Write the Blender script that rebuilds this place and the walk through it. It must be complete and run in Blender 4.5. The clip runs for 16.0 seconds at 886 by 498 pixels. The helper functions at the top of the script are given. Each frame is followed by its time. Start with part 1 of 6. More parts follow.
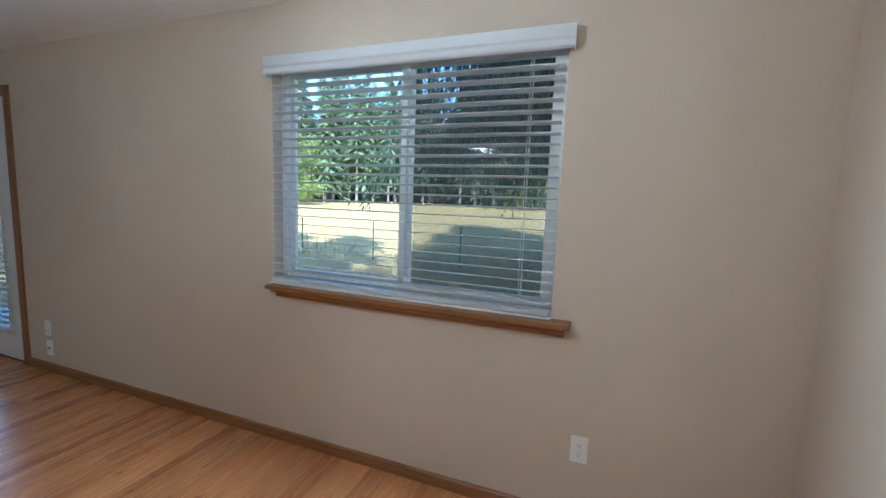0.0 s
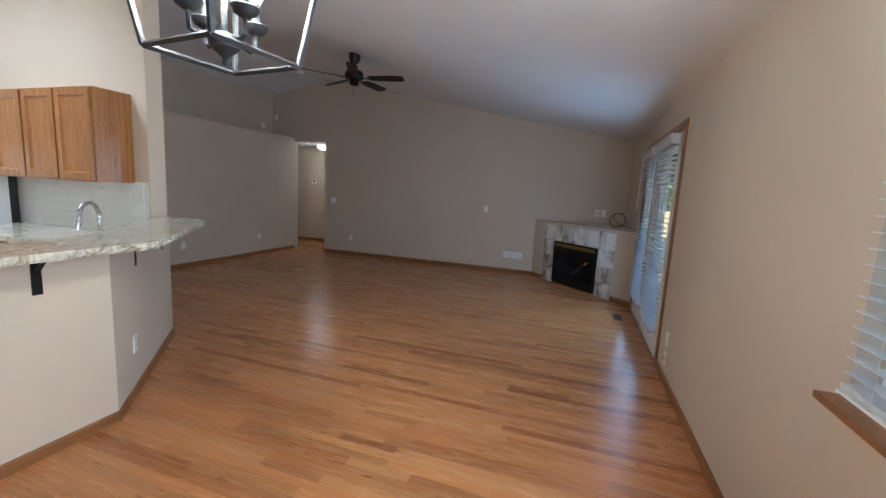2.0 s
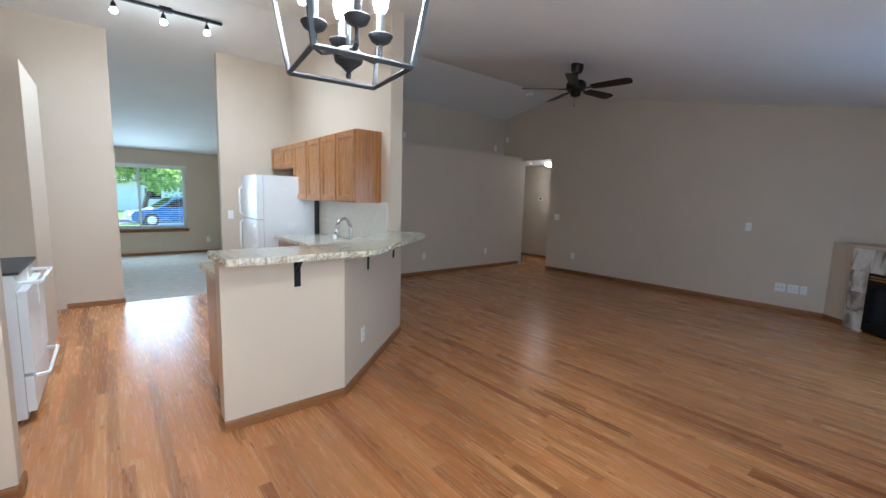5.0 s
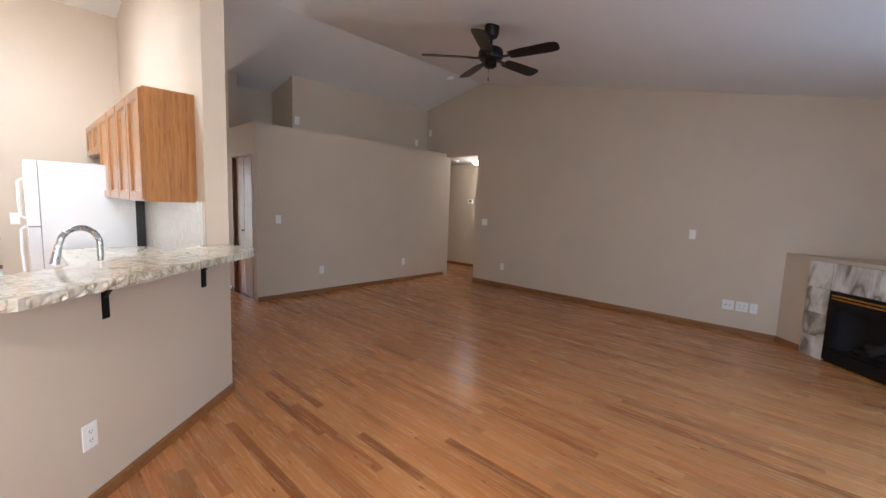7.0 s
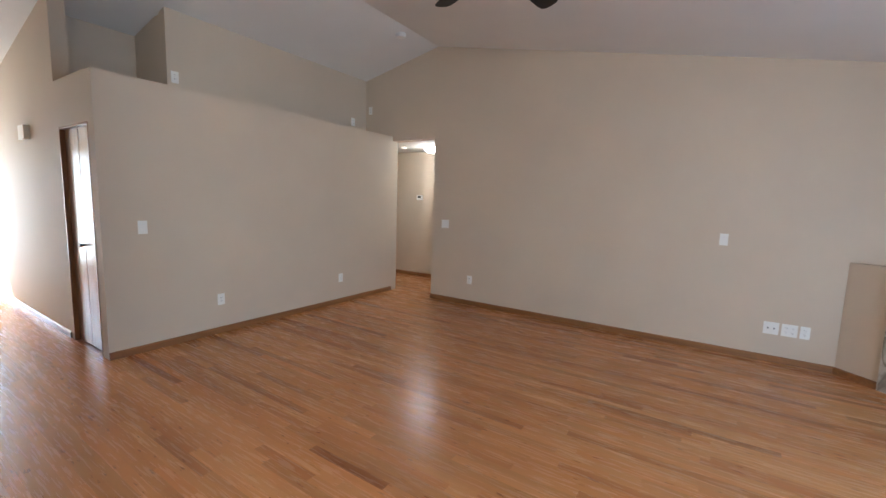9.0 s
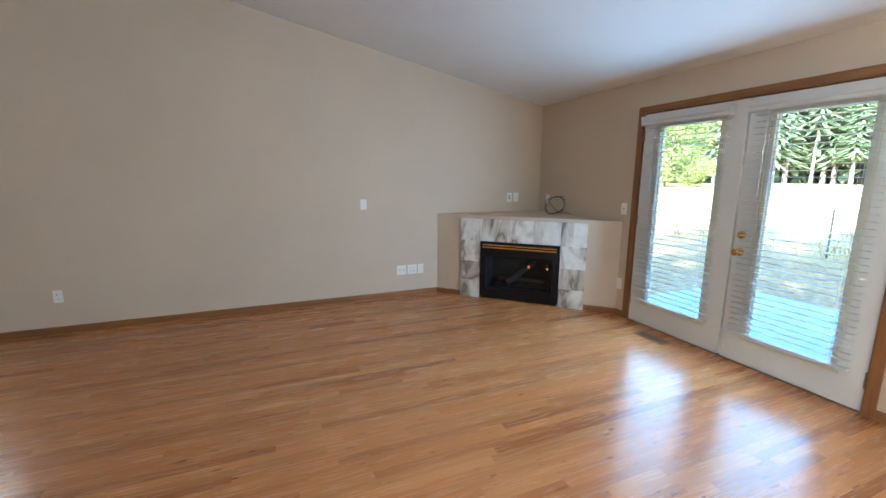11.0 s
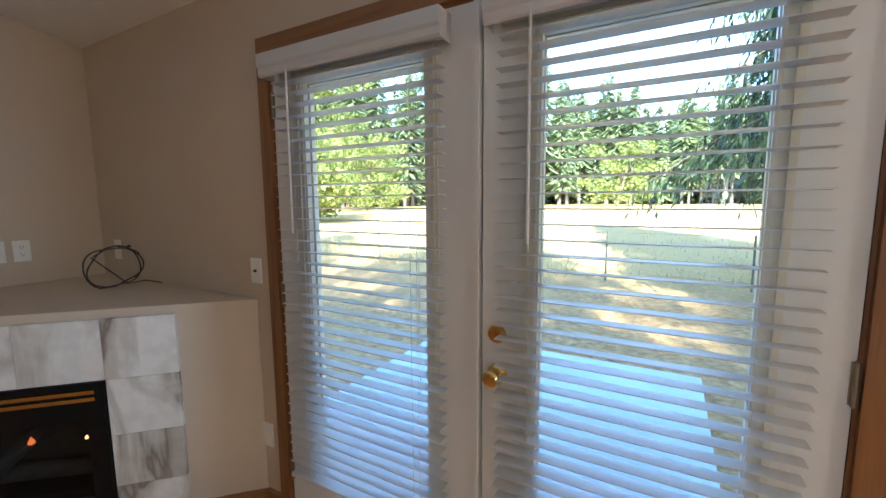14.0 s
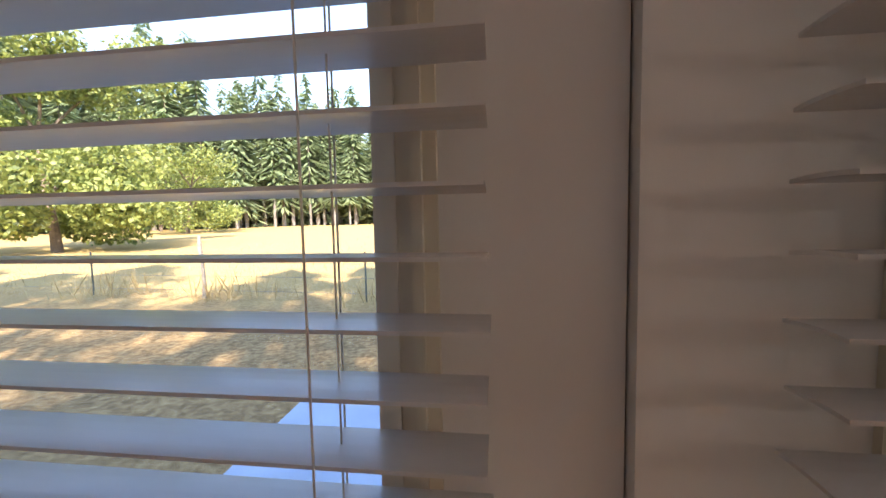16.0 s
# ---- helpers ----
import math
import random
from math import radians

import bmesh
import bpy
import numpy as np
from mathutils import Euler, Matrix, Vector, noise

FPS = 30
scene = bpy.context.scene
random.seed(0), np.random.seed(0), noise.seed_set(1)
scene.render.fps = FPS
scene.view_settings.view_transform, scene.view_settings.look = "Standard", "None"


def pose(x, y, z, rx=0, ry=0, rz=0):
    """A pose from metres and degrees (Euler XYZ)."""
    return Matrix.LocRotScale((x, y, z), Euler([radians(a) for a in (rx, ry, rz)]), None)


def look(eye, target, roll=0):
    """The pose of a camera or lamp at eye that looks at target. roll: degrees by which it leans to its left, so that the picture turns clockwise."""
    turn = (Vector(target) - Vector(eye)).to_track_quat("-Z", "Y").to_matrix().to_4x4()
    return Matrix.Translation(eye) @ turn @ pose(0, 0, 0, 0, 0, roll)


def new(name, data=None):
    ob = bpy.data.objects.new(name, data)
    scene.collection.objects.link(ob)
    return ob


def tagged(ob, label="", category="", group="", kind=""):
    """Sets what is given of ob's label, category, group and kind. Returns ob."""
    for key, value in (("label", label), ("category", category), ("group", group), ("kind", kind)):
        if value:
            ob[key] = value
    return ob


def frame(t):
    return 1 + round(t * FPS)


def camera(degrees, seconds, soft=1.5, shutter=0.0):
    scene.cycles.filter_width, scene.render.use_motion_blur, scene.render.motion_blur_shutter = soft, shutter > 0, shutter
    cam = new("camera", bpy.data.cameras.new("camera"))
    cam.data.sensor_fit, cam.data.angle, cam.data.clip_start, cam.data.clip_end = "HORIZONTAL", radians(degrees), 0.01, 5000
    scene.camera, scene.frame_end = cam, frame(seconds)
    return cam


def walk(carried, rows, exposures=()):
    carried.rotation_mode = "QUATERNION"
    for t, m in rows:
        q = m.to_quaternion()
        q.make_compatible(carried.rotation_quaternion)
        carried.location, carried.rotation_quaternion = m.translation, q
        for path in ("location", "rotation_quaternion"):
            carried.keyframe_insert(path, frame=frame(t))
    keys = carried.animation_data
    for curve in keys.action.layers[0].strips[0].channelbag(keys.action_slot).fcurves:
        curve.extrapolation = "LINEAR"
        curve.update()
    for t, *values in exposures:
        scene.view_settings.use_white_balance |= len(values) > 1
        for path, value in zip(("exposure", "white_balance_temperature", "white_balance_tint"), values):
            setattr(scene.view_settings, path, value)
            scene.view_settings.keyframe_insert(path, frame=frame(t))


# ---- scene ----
cam = camera(95.0, 16.0)
PATH = [
    (0, (7.621, -1.745, 1.393), (6.929, 0.117, 1.161), 2.2),
    (0.5, (7.615, -1.35, 1.409), (6.376, 0.202, 1.169), 2.8),
    (1, (7.551, -1.109, 1.448), (5.819, -0.145, 1.183), 2.7),
    (1.5, (7.527, -0.902, 1.46), (5.553, -0.791, 1.159), 3.1),
    (2, (7.4, -0.784, 1.429), (5.518, -1.396, 1.143), 3.1),
    (2.5, (7.372, -0.664, 1.411), (5.815, -1.889, 1.138), 2.5),
    (3, (7.394, -0.623, 1.415), (6.204, -2.208, 1.15), 1.7),
    (3.2, (7.406, -0.604, 1.43), (6.334, -2.272, 1.165), 1.6),
    (5.3, (6.945, -0.69, 1.406), (5.585, -2.137, 1.164), 1.6),
    (5.5, (6.812, -0.728, 1.42), (5.377, -2.097, 1.165), 1.9),
    (6, (6.449, -0.813, 1.411), (4.968, -2.132, 1.157), 2.4),
    (6.2, (6.317, -0.901, 1.409), (4.838, -2.224, 1.162), 2.7),
    (6.5, (6.12, -1.001, 1.416), (4.655, -2.34, 1.175), 1.8),
    (7, (5.791, -1.18, 1.401), (4.346, -2.545, 1.179), 2.0),
    (7.5, (5.496, -1.47, 1.4), (4.043, -2.826, 1.177), 2.6),
    (8, (5.262, -1.798, 1.404), (3.78, -3.124, 1.188), 1.6),
    (8.2, (5.16, -1.937, 1.405), (3.702, -3.289, 1.188), 2.5),
    (10.3, (4.619, -3.29, 1.435), (2.653, -3.13, 1.108), -0.0),
    (10.5, (4.641, -3.33, 1.436), (2.703, -2.972, 1.093), -0.1),
    (11, (4.658, -3.321, 1.461), (2.838, -2.574, 1.105), 0.3),
    (11.5, (4.606, -3.181, 1.432), (2.997, -2.051, 1.066), 1.2),
    (12, (4.417, -2.874, 1.431), (3.007, -1.495, 1.097), 2.5),
    (12.5, (4.059, -2.493, 1.437), (2.836, -0.937, 1.145), 1.6),
    (13, (3.723, -2.059, 1.44), (2.561, -0.453, 1.177), 1.6),
    (13.5, (3.373, -1.651, 1.43), (2.319, 0.032, 1.187), 0.5),
    (14, (3.118, -1.184, 1.444), (2.152, 0.551, 1.208), -0.4),
    (14.5, (2.896, -0.82, 1.407), (1.924, 0.916, 1.208), -1.3),
    (15, (2.683, -0.508, 1.445), (1.938, 1.342, 1.298), -1.7),
    (15.5, (2.57, -0.326, 1.434), (1.962, 1.578, 1.381), -1.3),
    (16, (2.486, -0.298, 1.444), (2.221, 1.679, 1.292), -1.1),
]
EXPOSURES = [(0.0, 2.2, 4700, -1), (1.0, 2.35, 4850, 0), (2.0, 2.7, 5200, 3), (3.2, 2.85, 5050, 1), (5.5, 2.75, 5150, 2), (6.5, 3.1, 5650, 7), (7.0, 3.3, 5800, 10), (8.2, 3.65, 5750, 9),
             (10.5, 4.0, 5100, -3), (11.5, 3.7, 5300, -2), (12.5, 3.45, 4900, -5), (13.5, 3.4, 5000, -7), (14.0, 3.2, 5800, 4), (14.5, 2.8, 6700, 13), (15.0, 2.55, 6650, 16), (16.0, 2.45, 6900, 18)]
walk(cam, [(t, look(eye, target, roll)) for t, eye, target, roll in PATH], EXPOSURES)
# ---- world and large lights ----
world = bpy.data.worlds.new("sky")
world.use_nodes = True
scene.world = world
_wn = world.node_tree.nodes
_sky = _wn.new("ShaderNodeTexSky")
_sky.sky_type = "NISHITA"
_sky.sun_disc = False
_sky.sun_elevation = radians(38)
_sky.sun_rotation = radians(155)
_sky.air_density, _sky.dust_density, _sky.ozone_density = 1.0, 0.3, 2.5
world.node_tree.links.new(_sky.outputs[0], _wn["Background"].inputs[0])
_wn["Background"].inputs[1].default_value = 0.15

_sun = bpy.data.lights.new("sun", "SUN")
_sun.energy, _sun.angle, _sun.color = 3.6, radians(0.5), (1.0, 0.93, 0.82)
sun = new("sun", _sun)
SUN_FROM = Vector((math.sin(radians(155)) * math.cos(radians(38)), math.cos(radians(155)) * math.cos(radians(38)), math.sin(radians(38))))
sun.matrix_world = look(SUN_FROM * 30, (0, 0, 0))


def opening_light(name, at, target, w, h, watts, color):
    """Daylight that enters by an opening of the place."""
    d = bpy.data.lights.new(name, "AREA")
    d.shape, d.size, d.size_y, d.energy, d.color = "RECTANGLE", w, h, watts, color
    ob = new(name, d)
    ob.matrix_world = look(at, target)
    return ob


DAY = (0.93, 0.97, 1.0)
SKYBLUE = (0.50, 0.72, 1.0)
opening_light("daylight_door_1", (2.105, -0.118, 1.08), (2.105, -3, 1.08), 0.58, 1.6, 1.7, SKYBLUE)
opening_light("daylight_door_2", (3.04, -0.118, 1.08), (3.04, -3, 1.08), 0.58, 1.6, 1.7, SKYBLUE)
opening_light("daylight_window", (6.73, -0.095, 1.48), (6.73, -3, 1.48), 1.38, 1.0, 8, DAY)
opening_light("daylight_living", (6.6, -11.53, 1.28), (6.6, -8, 1.28), 1.6, 1.3, 6, (0.78, 0.92, 1.0))
opening_light("daylight_skylight", (6.54, -5.31, 3.85), (6.54, -5.31, 0), 1.1, 0.75, 17, (0.94, 0.97, 1.0))
opening_light("daylight_entry", (4.18, -11.58, 1.1), (4.18, -8, 1.1), 0.8, 1.8, 7, (0.97, 0.98, 1.0))


# ---- materials ----
def mat(name, color, rough=0.5, metal=0.0, vary=0.0, scale=6.0, bump=0.0, bump_scale=200.0, spec=0.5, coat=0.0):
    """A principled material whose colour wanders a little and whose surface has fine relief."""
    m = bpy.data.materials.new(name)
    m.use_nodes = True
    nt = m.node_tree
    b = nt.nodes["Principled BSDF"]
    b.inputs["Base Color"].default_value = (*color, 1)
    b.inputs["Roughness"].default_value = rough
    b.inputs["Metallic"].default_value = metal
    b.inputs["Specular IOR Level"].default_value = spec
    b.inputs["Coat Weight"].default_value = coat
    geo = nt.nodes.new("ShaderNodeNewGeometry")
    if vary:
        n = nt.nodes.new("ShaderNodeTexNoise")
        n.inputs["Scale"].default_value, n.inputs["Detail"].default_value = scale, 6
        nt.links.new(geo.outputs["Position"], n.inputs["Vector"])
        r = nt.nodes.new("ShaderNodeValToRGB")
        r.color_ramp.elements[0].position, r.color_ramp.elements[1].position = 0.3, 0.7
        r.color_ramp.elements[0].color = (*[c * (1 - vary) for c in color], 1)
        r.color_ramp.elements[1].color = (*[min(1, c * (1 + vary)) for c in color], 1)
        nt.links.new(n.outputs["Fac"], r.inputs[0])
        nt.links.new(r.outputs[0], b.inputs["Base Color"])
        k = nt.nodes.new("ShaderNodeMapRange")
        k.inputs[3].default_value, k.inputs[4].default_value = max(0.02, rough - 0.08), rough + 0.08
        nt.links.new(n.outputs["Fac"], k.inputs[0])
        nt.links.new(k.outputs[0], b.inputs["Roughness"])
    if bump:
        n2 = nt.nodes.new("ShaderNodeTexNoise")
        n2.inputs["Scale"].default_value, n2.inputs["Detail"].default_value = bump_scale, 3
        nt.links.new(geo.outputs["Position"], n2.inputs["Vector"])
        bp = nt.nodes.new("ShaderNodeBump")
        bp.inputs["Strength"].default_value, bp.inputs["Distance"].default_value = bump, 0.002
        nt.links.new(n2.outputs["Fac"], bp.inputs["Height"])
        nt.links.new(bp.outputs[0], b.inputs["Normal"])
    return m


def emitter(name, color, strength):
    m = mat(name, color, 0.3)
    b = m.node_tree.nodes["Principled BSDF"]
    b.inputs["Emission Color"].default_value = (*color, 1)
    b.inputs["Emission Strength"].default_value = strength
    return m


def glass(name, rough=0.0, tint=(1, 1, 1)):
    m = bpy.data.materials.new(name)
    m.use_nodes = True
    b = m.node_tree.nodes["Principled BSDF"]
    b.inputs["Base Color"].default_value = (*tint, 1)
    b.inputs["Transmission Weight"].default_value = 1
    b.inputs["Roughness"].default_value = rough
    b.inputs["IOR"].default_value = 1.45 if rough else 1.15
    return m


def wood(name, dark, light, along="y", rough=0.35, rand="none", fine=1.0, coat=0.0, spread=1.0):
    """Straight-grained timber: fibres along one axis, slow tone drift, tone per piece by rand (object or island)."""
    m = bpy.data.materials.new(name)
    m.use_nodes = True
    nt = m.node_tree
    L = nt.links.new
    b = nt.nodes["Principled BSDF"]
    geo = nt.nodes.new("ShaderNodeNewGeometry")
    if rand == "object":
        rv = nt.nodes.new("ShaderNodeObjectInfo").outputs["Random"]
    elif rand == "island":
        rv = geo.outputs["Random Per Island"]
    else:
        v = nt.nodes.new("ShaderNodeValue")
        v.outputs[0].default_value = 0.5
        rv = v.outputs[0]
    off = nt.nodes.new("ShaderNodeVectorMath")
    off.operation = "MULTIPLY_ADD"
    comb = nt.nodes.new("ShaderNodeCombineXYZ")
    for i in range(3):
        L(rv, comb.inputs[i])
    L(comb.outputs[0], off.inputs[0])
    off.inputs[1].default_value = (13, 31, 17)
    L(geo.outputs["Position"], off.inputs[2])
    mp = nt.nodes.new("ShaderNodeMapping")
    sc = {"x": (1.2, 26, 26), "y": (26, 1.2, 26), "z": (26, 26, 1.2)}[along]
    mp.inputs["Scale"].default_value = [s * fine for s in sc] if rand == "none" else (12, 0.7, 12)
    L(off.outputs[0], mp.inputs["Vector"])
    n = nt.nodes.new("ShaderNodeTexNoise")
    n.inputs["Scale"].default_value, n.inputs["Detail"].default_value, n.inputs["Distortion"].default_value = 1.0, 7 if rand == "none" else 3, 1.2 if rand == "none" else 0.7
    L(mp.outputs[0], n.inputs["Vector"])
    n3 = nt.nodes.new("ShaderNodeTexNoise")
    n3.inputs["Scale"].default_value, n3.inputs["Detail"].default_value = 7.0, 5
    L(mp.outputs[0], n3.inputs["Vector"])
    mix = nt.nodes.new("ShaderNodeMath")
    mix.operation = "MULTIPLY_ADD"
    if rand == "none":
        L(rv, mix.inputs[0])
    else:
        # most strips lie close together in tone, a few are much darker
        pw = nt.nodes.new("ShaderNodeMath")
        pw.operation = "POWER"
        L(rv, pw.inputs[0])
        pw.inputs[1].default_value = 0.5
        L(pw.outputs[0], mix.inputs[0])
    mix.inputs[1].default_value = 0.62 * spread
    add = nt.nodes.new("ShaderNodeMath")
    add.operation = "MULTIPLY"
    L(n.outputs["Fac"], add.inputs[0])
    add.inputs[1].default_value = 0.75 if rand == "none" else 0.36
    L(add.outputs[0], mix.inputs[2])
    fb = nt.nodes.new("ShaderNodeMath")
    fb.operation = "MULTIPLY_ADD"
    L(n3.outputs["Fac"], fb.inputs[0])
    fb.inputs[1].default_value = 0.22 if rand == "none" else 0.05
    L(mix.outputs[0], fb.inputs[2])
    r = nt.nodes.new("ShaderNodeValToRGB")
    e = r.color_ramp.elements
    lo, hi = (0.16, 0.84) if rand != "none" else (0.5, 1.1)
    if rand != "none":
        # sparse dark mineral streaks
        sm = nt.nodes.new("ShaderNodeMapping")
        sm.inputs["Scale"].default_value = (42, 8, 42)
        L(off.outputs[0], sm.inputs["Vector"])
        ns = nt.nodes.new("ShaderNodeTexNoise")
        ns.inputs["Scale"].default_value, ns.inputs["Detail"].default_value = 1.0, 3
        L(sm.outputs[0], ns.inputs["Vector"])
        mr = nt.nodes.new("ShaderNodeMapRange")
        mr.inputs[1].default_value, mr.inputs[2].default_value, mr.inputs[3].default_value, mr.inputs[4].default_value = 0.66, 0.76, 0.0, -0.7
        L(ns.outputs["Fac"], mr.inputs[0])
        sa = nt.nodes.new("ShaderNodeMath")
        sa.operation = "ADD"
        L(fb.outputs[0], sa.inputs[0])
        L(mr.outputs[0], sa.inputs[1])
        fb = sa
    if rand != "none":
        rs = nt.nodes.new("ShaderNodeMapRange")
        rs.inputs[1].default_value, rs.inputs[2].default_value = lo, hi
        L(fb.outputs[0], rs.inputs[0])
        fb, lo, hi = rs, 0.0, 1.0
    e[0].position, e[1].position = lo, min(1.0, hi)
    e[0].color, e[1].color = (*dark, 1), (*light, 1)
    mid = e.new((lo + min(1.0, hi)) / 2)
    mid.color = (*[a * 0.45 + c * 0.55 for a, c in zip(dark, light)], 1)
    L(fb.outputs[0], r.inputs[0])
    L(r.outputs[0], b.inputs["Base Color"])
    if rand != "none":
        # some strips redder than others
        f1 = nt.nodes.new("ShaderNodeMath")
        f1.operation = "MULTIPLY"
        L(rv, f1.inputs[0])
        f1.inputs[1].default_value = 37.7
        f2 = nt.nodes.new("ShaderNodeMath")
        f2.operation = "FRACT"
        L(f1.outputs[0], f2.inputs[0])
        red = nt.nodes.new("ShaderNodeMix")
        red.data_type, red.blend_type = "RGBA", "MULTIPLY"
        L(f2.outputs[0], red.inputs[0])
        L(r.outputs[0], red.inputs[6])
        red.inputs[7].default_value = (0.98, 0.84, 0.77, 1)
        L(red.outputs[2], b.inputs["Base Color"])
    k = nt.nodes.new("ShaderNodeMapRange")
    k.inputs[3].default_value, k.inputs[4].default_value = (rough - 0.07, rough + 0.09) if rand == "none" else (rough - 0.02, rough + 0.04)
    L(n3.outputs["Fac"], k.inputs[0])
    L(k.outputs[0], b.inputs["Roughness"])
    if rand == "none":
        bp = nt.nodes.new("ShaderNodeBump")
        bp.inputs["Strength"].default_value, bp.inputs["Distance"].default_value = 0.12, 0.001
        L(n3.outputs["Fac"], bp.inputs["Height"])
        L(bp.outputs[0], b.inputs["Normal"])
    b.inputs["Coat Weight"].default_value = coat
    b.inputs["Coat Roughness"].default_value = 0.15
    return m


def veined(name, base, vein, vein2, scale, width, rough, rand=True, detail=8, mid=0.5, warp=1.6, stretch=0.45):
    """Stone with drifting veins: marble and granite."""
    m = bpy.data.materials.new(name)
    m.use_nodes = True
    nt = m.node_tree
    L = nt.links.new
    b = nt.nodes["Principled BSDF"]
    geo = nt.nodes.new("ShaderNodeNewGeometry")
    vec = geo.outputs["Position"]
    if rand:
        oi = nt.nodes.new("ShaderNodeObjectInfo")
        comb = nt.nodes.new("ShaderNodeCombineXYZ")
        for i in range(3):
            L(oi.outputs["Random"], comb.inputs[i])
        off = nt.nodes.new("ShaderNodeVectorMath")
        off.operation = "MULTIPLY_ADD"
        L(comb.outputs[0], off.inputs[0])
        off.inputs[1].default_value = (23, 41, 19)
        L(vec, off.inputs[2])
        vec = off.outputs[0]
    mp = nt.nodes.new("ShaderNodeMapping")
    mp.inputs["Rotation"].default_value = (0.15, 0.2, 0.9)
    mp.inputs["Scale"].default_value = (1.0, 1.0, stretch)
    L(vec, mp.inputs["Vector"])
    n = nt.nodes.new("ShaderNodeTexNoise")
    n.inputs["Scale"].default_value, n.inputs["Detail"].default_value, n.inputs["Distortion"].default_value = scale, detail, warp
    L(mp.outputs[0], n.inputs["Vector"])
    r = nt.nodes.new("ShaderNodeValToRGB")
    e = r.color_ramp.elements
    e[0].position, e[0].color = 0.0, (*base, 1)
    e[1].position, e[1].color = 1.0, (*base, 1)
    for p, c in ((mid - width * 2, base), (mid - width * 0.5, vein2), (mid, vein), (mid + width * 0.7, vein2), (mid + width * 3, base)):
        el = e.new(p)
        el.color = (*c, 1)
    L(n.outputs["Fac"], r.inputs[0])
    n2 = nt.nodes.new("ShaderNodeTexNoise")
    n2.inputs["Scale"].default_value, n2.inputs["Detail"].default_value = scale * 5, 6
    L(vec, n2.inputs["Vector"])
    mx = nt.nodes.new("ShaderNodeMix")
    mx.data_type, mx.blend_type = "RGBA", "MULTIPLY"
    r2 = nt.nodes.new("ShaderNodeValToRGB")
    r2.color_ramp.elements[0].position, r2.color_ramp.elements[0].color = 0.35, (0.72, 0.71, 0.70, 1)
    r2.color_ramp.elements[1].position, r2.color_ramp.elements[1].color = 0.6, (1, 1, 1, 1)
    L(n2.outputs["Fac"], r2.inputs[0])
    mx.inputs[0].default_value = 0.4
    L(r.outputs[0], mx.inputs[6])
    L(r2.outputs[0], mx.inputs[7])
    L(mx.outputs[2], b.inputs["Base Color"])
    b.inputs["Roughness"].default_value = rough
    return m


WALL = mat("wall_paint", (0.585, 0.485, 0.372), 0.75, vary=0.03, scale=1.5, bump=0.25, bump_scale=140)
CEIL = mat("ceiling_paint", (0.78, 0.76, 0.73), 0.85, vary=0.02, scale=2, bump=0.35, bump_scale=90)
TRIM = wood("stained_oak_trim", (0.12, 0.045, 0.013), (0.32, 0.142, 0.046), "x", 0.38)
TRIM_Y = wood("stained_oak_trim_y", (0.12, 0.045, 0.013), (0.32, 0.142, 0.046), "y", 0.38)
TRIM_Z = wood("stained_oak_trim_z", (0.12, 0.045, 0.013), (0.32, 0.142, 0.046), "z", 0.38)
OAK = wood("cabinet_oak", (0.19, 0.068, 0.017), (0.43, 0.190, 0.055), "z", 0.28, coat=0.3)
PLANK = wood("floor_oak_piece", (0.215, 0.077, 0.022), (0.65, 0.318, 0.119), "y", 0.26, "object", spread=0.78)
PLANKS = wood("floor_oak_field", (0.215, 0.077, 0.022), (0.65, 0.318, 0.119), "y", 0.26, "island", spread=0.78)
SUBFLOOR = mat("subfloor", (0.10, 0.05, 0.025), 0.8, vary=0.2)
WHITE = mat("white_semigloss", (0.78, 0.78, 0.76), 0.35, vary=0.02, scale=3, bump=0.05, bump_scale=60)
VINYL = mat("white_vinyl", (0.80, 0.80, 0.78), 0.4, vary=0.015, scale=4)
SLAT = mat("blind_slat_white", (0.84, 0.84, 0.83), 0.24, vary=0.015, scale=8, spec=0.8)
_st = SLAT.node_tree
_tl = _st.nodes.new("ShaderNodeBsdfTranslucent")
_tl.inputs[0].default_value = (0.80, 0.80, 0.79, 1)
_mx = _st.nodes.new("ShaderNodeMixShader")
_mx.inputs[0].default_value = 0.36
_st.links.new(_st.nodes["Principled BSDF"].outputs[0], _mx.inputs[1])
_st.links.new(_tl.outputs[0], _mx.inputs[2])
_st.links.new(_mx.outputs[0], _st.nodes["Material Output"].inputs[0])
CORD = mat("blind_cord", (0.72, 0.70, 0.64), 0.8)
PLASTIC = mat("plate_plastic", (0.82, 0.81, 0.77), 0.35)
SLOT = mat("slot_dark", (0.03, 0.03, 0.03), 0.5)
BLACK = mat("black_metal", (0.012, 0.012, 0.013), 0.42, metal=0.6, vary=0.15, scale=20)
BRONZE = mat("oil_bronze", (0.02, 0.014, 0.011), 0.4, metal=0.6, vary=0.2, scale=12)
BRASS = mat("polished_brass", (0.72, 0.50, 0.18), 0.22, metal=1.0, vary=0.05, scale=30)
STEEL = mat("brushed_steel", (0.55, 0.54, 0.52), 0.28, metal=1.0, vary=0.05, scale=40)
HINGE = mat("hinge_metal", (0.30, 0.26, 0.20), 0.4, metal=1.0, vary=0.1, scale=40)
APPLIANCE = mat("appliance_enamel", (0.80, 0.81, 0.81), 0.25, vary=0.01, scale=5, bump=0.05, bump_scale=300)
MARBLE = veined("white_marble", (0.80, 0.78, 0.73), (0.24, 0.20, 0.16), (0.50, 0.46, 0.40), 3.4, 0.055, 0.2, detail=6, mid=0.58, warp=0.9, stretch=0.3)
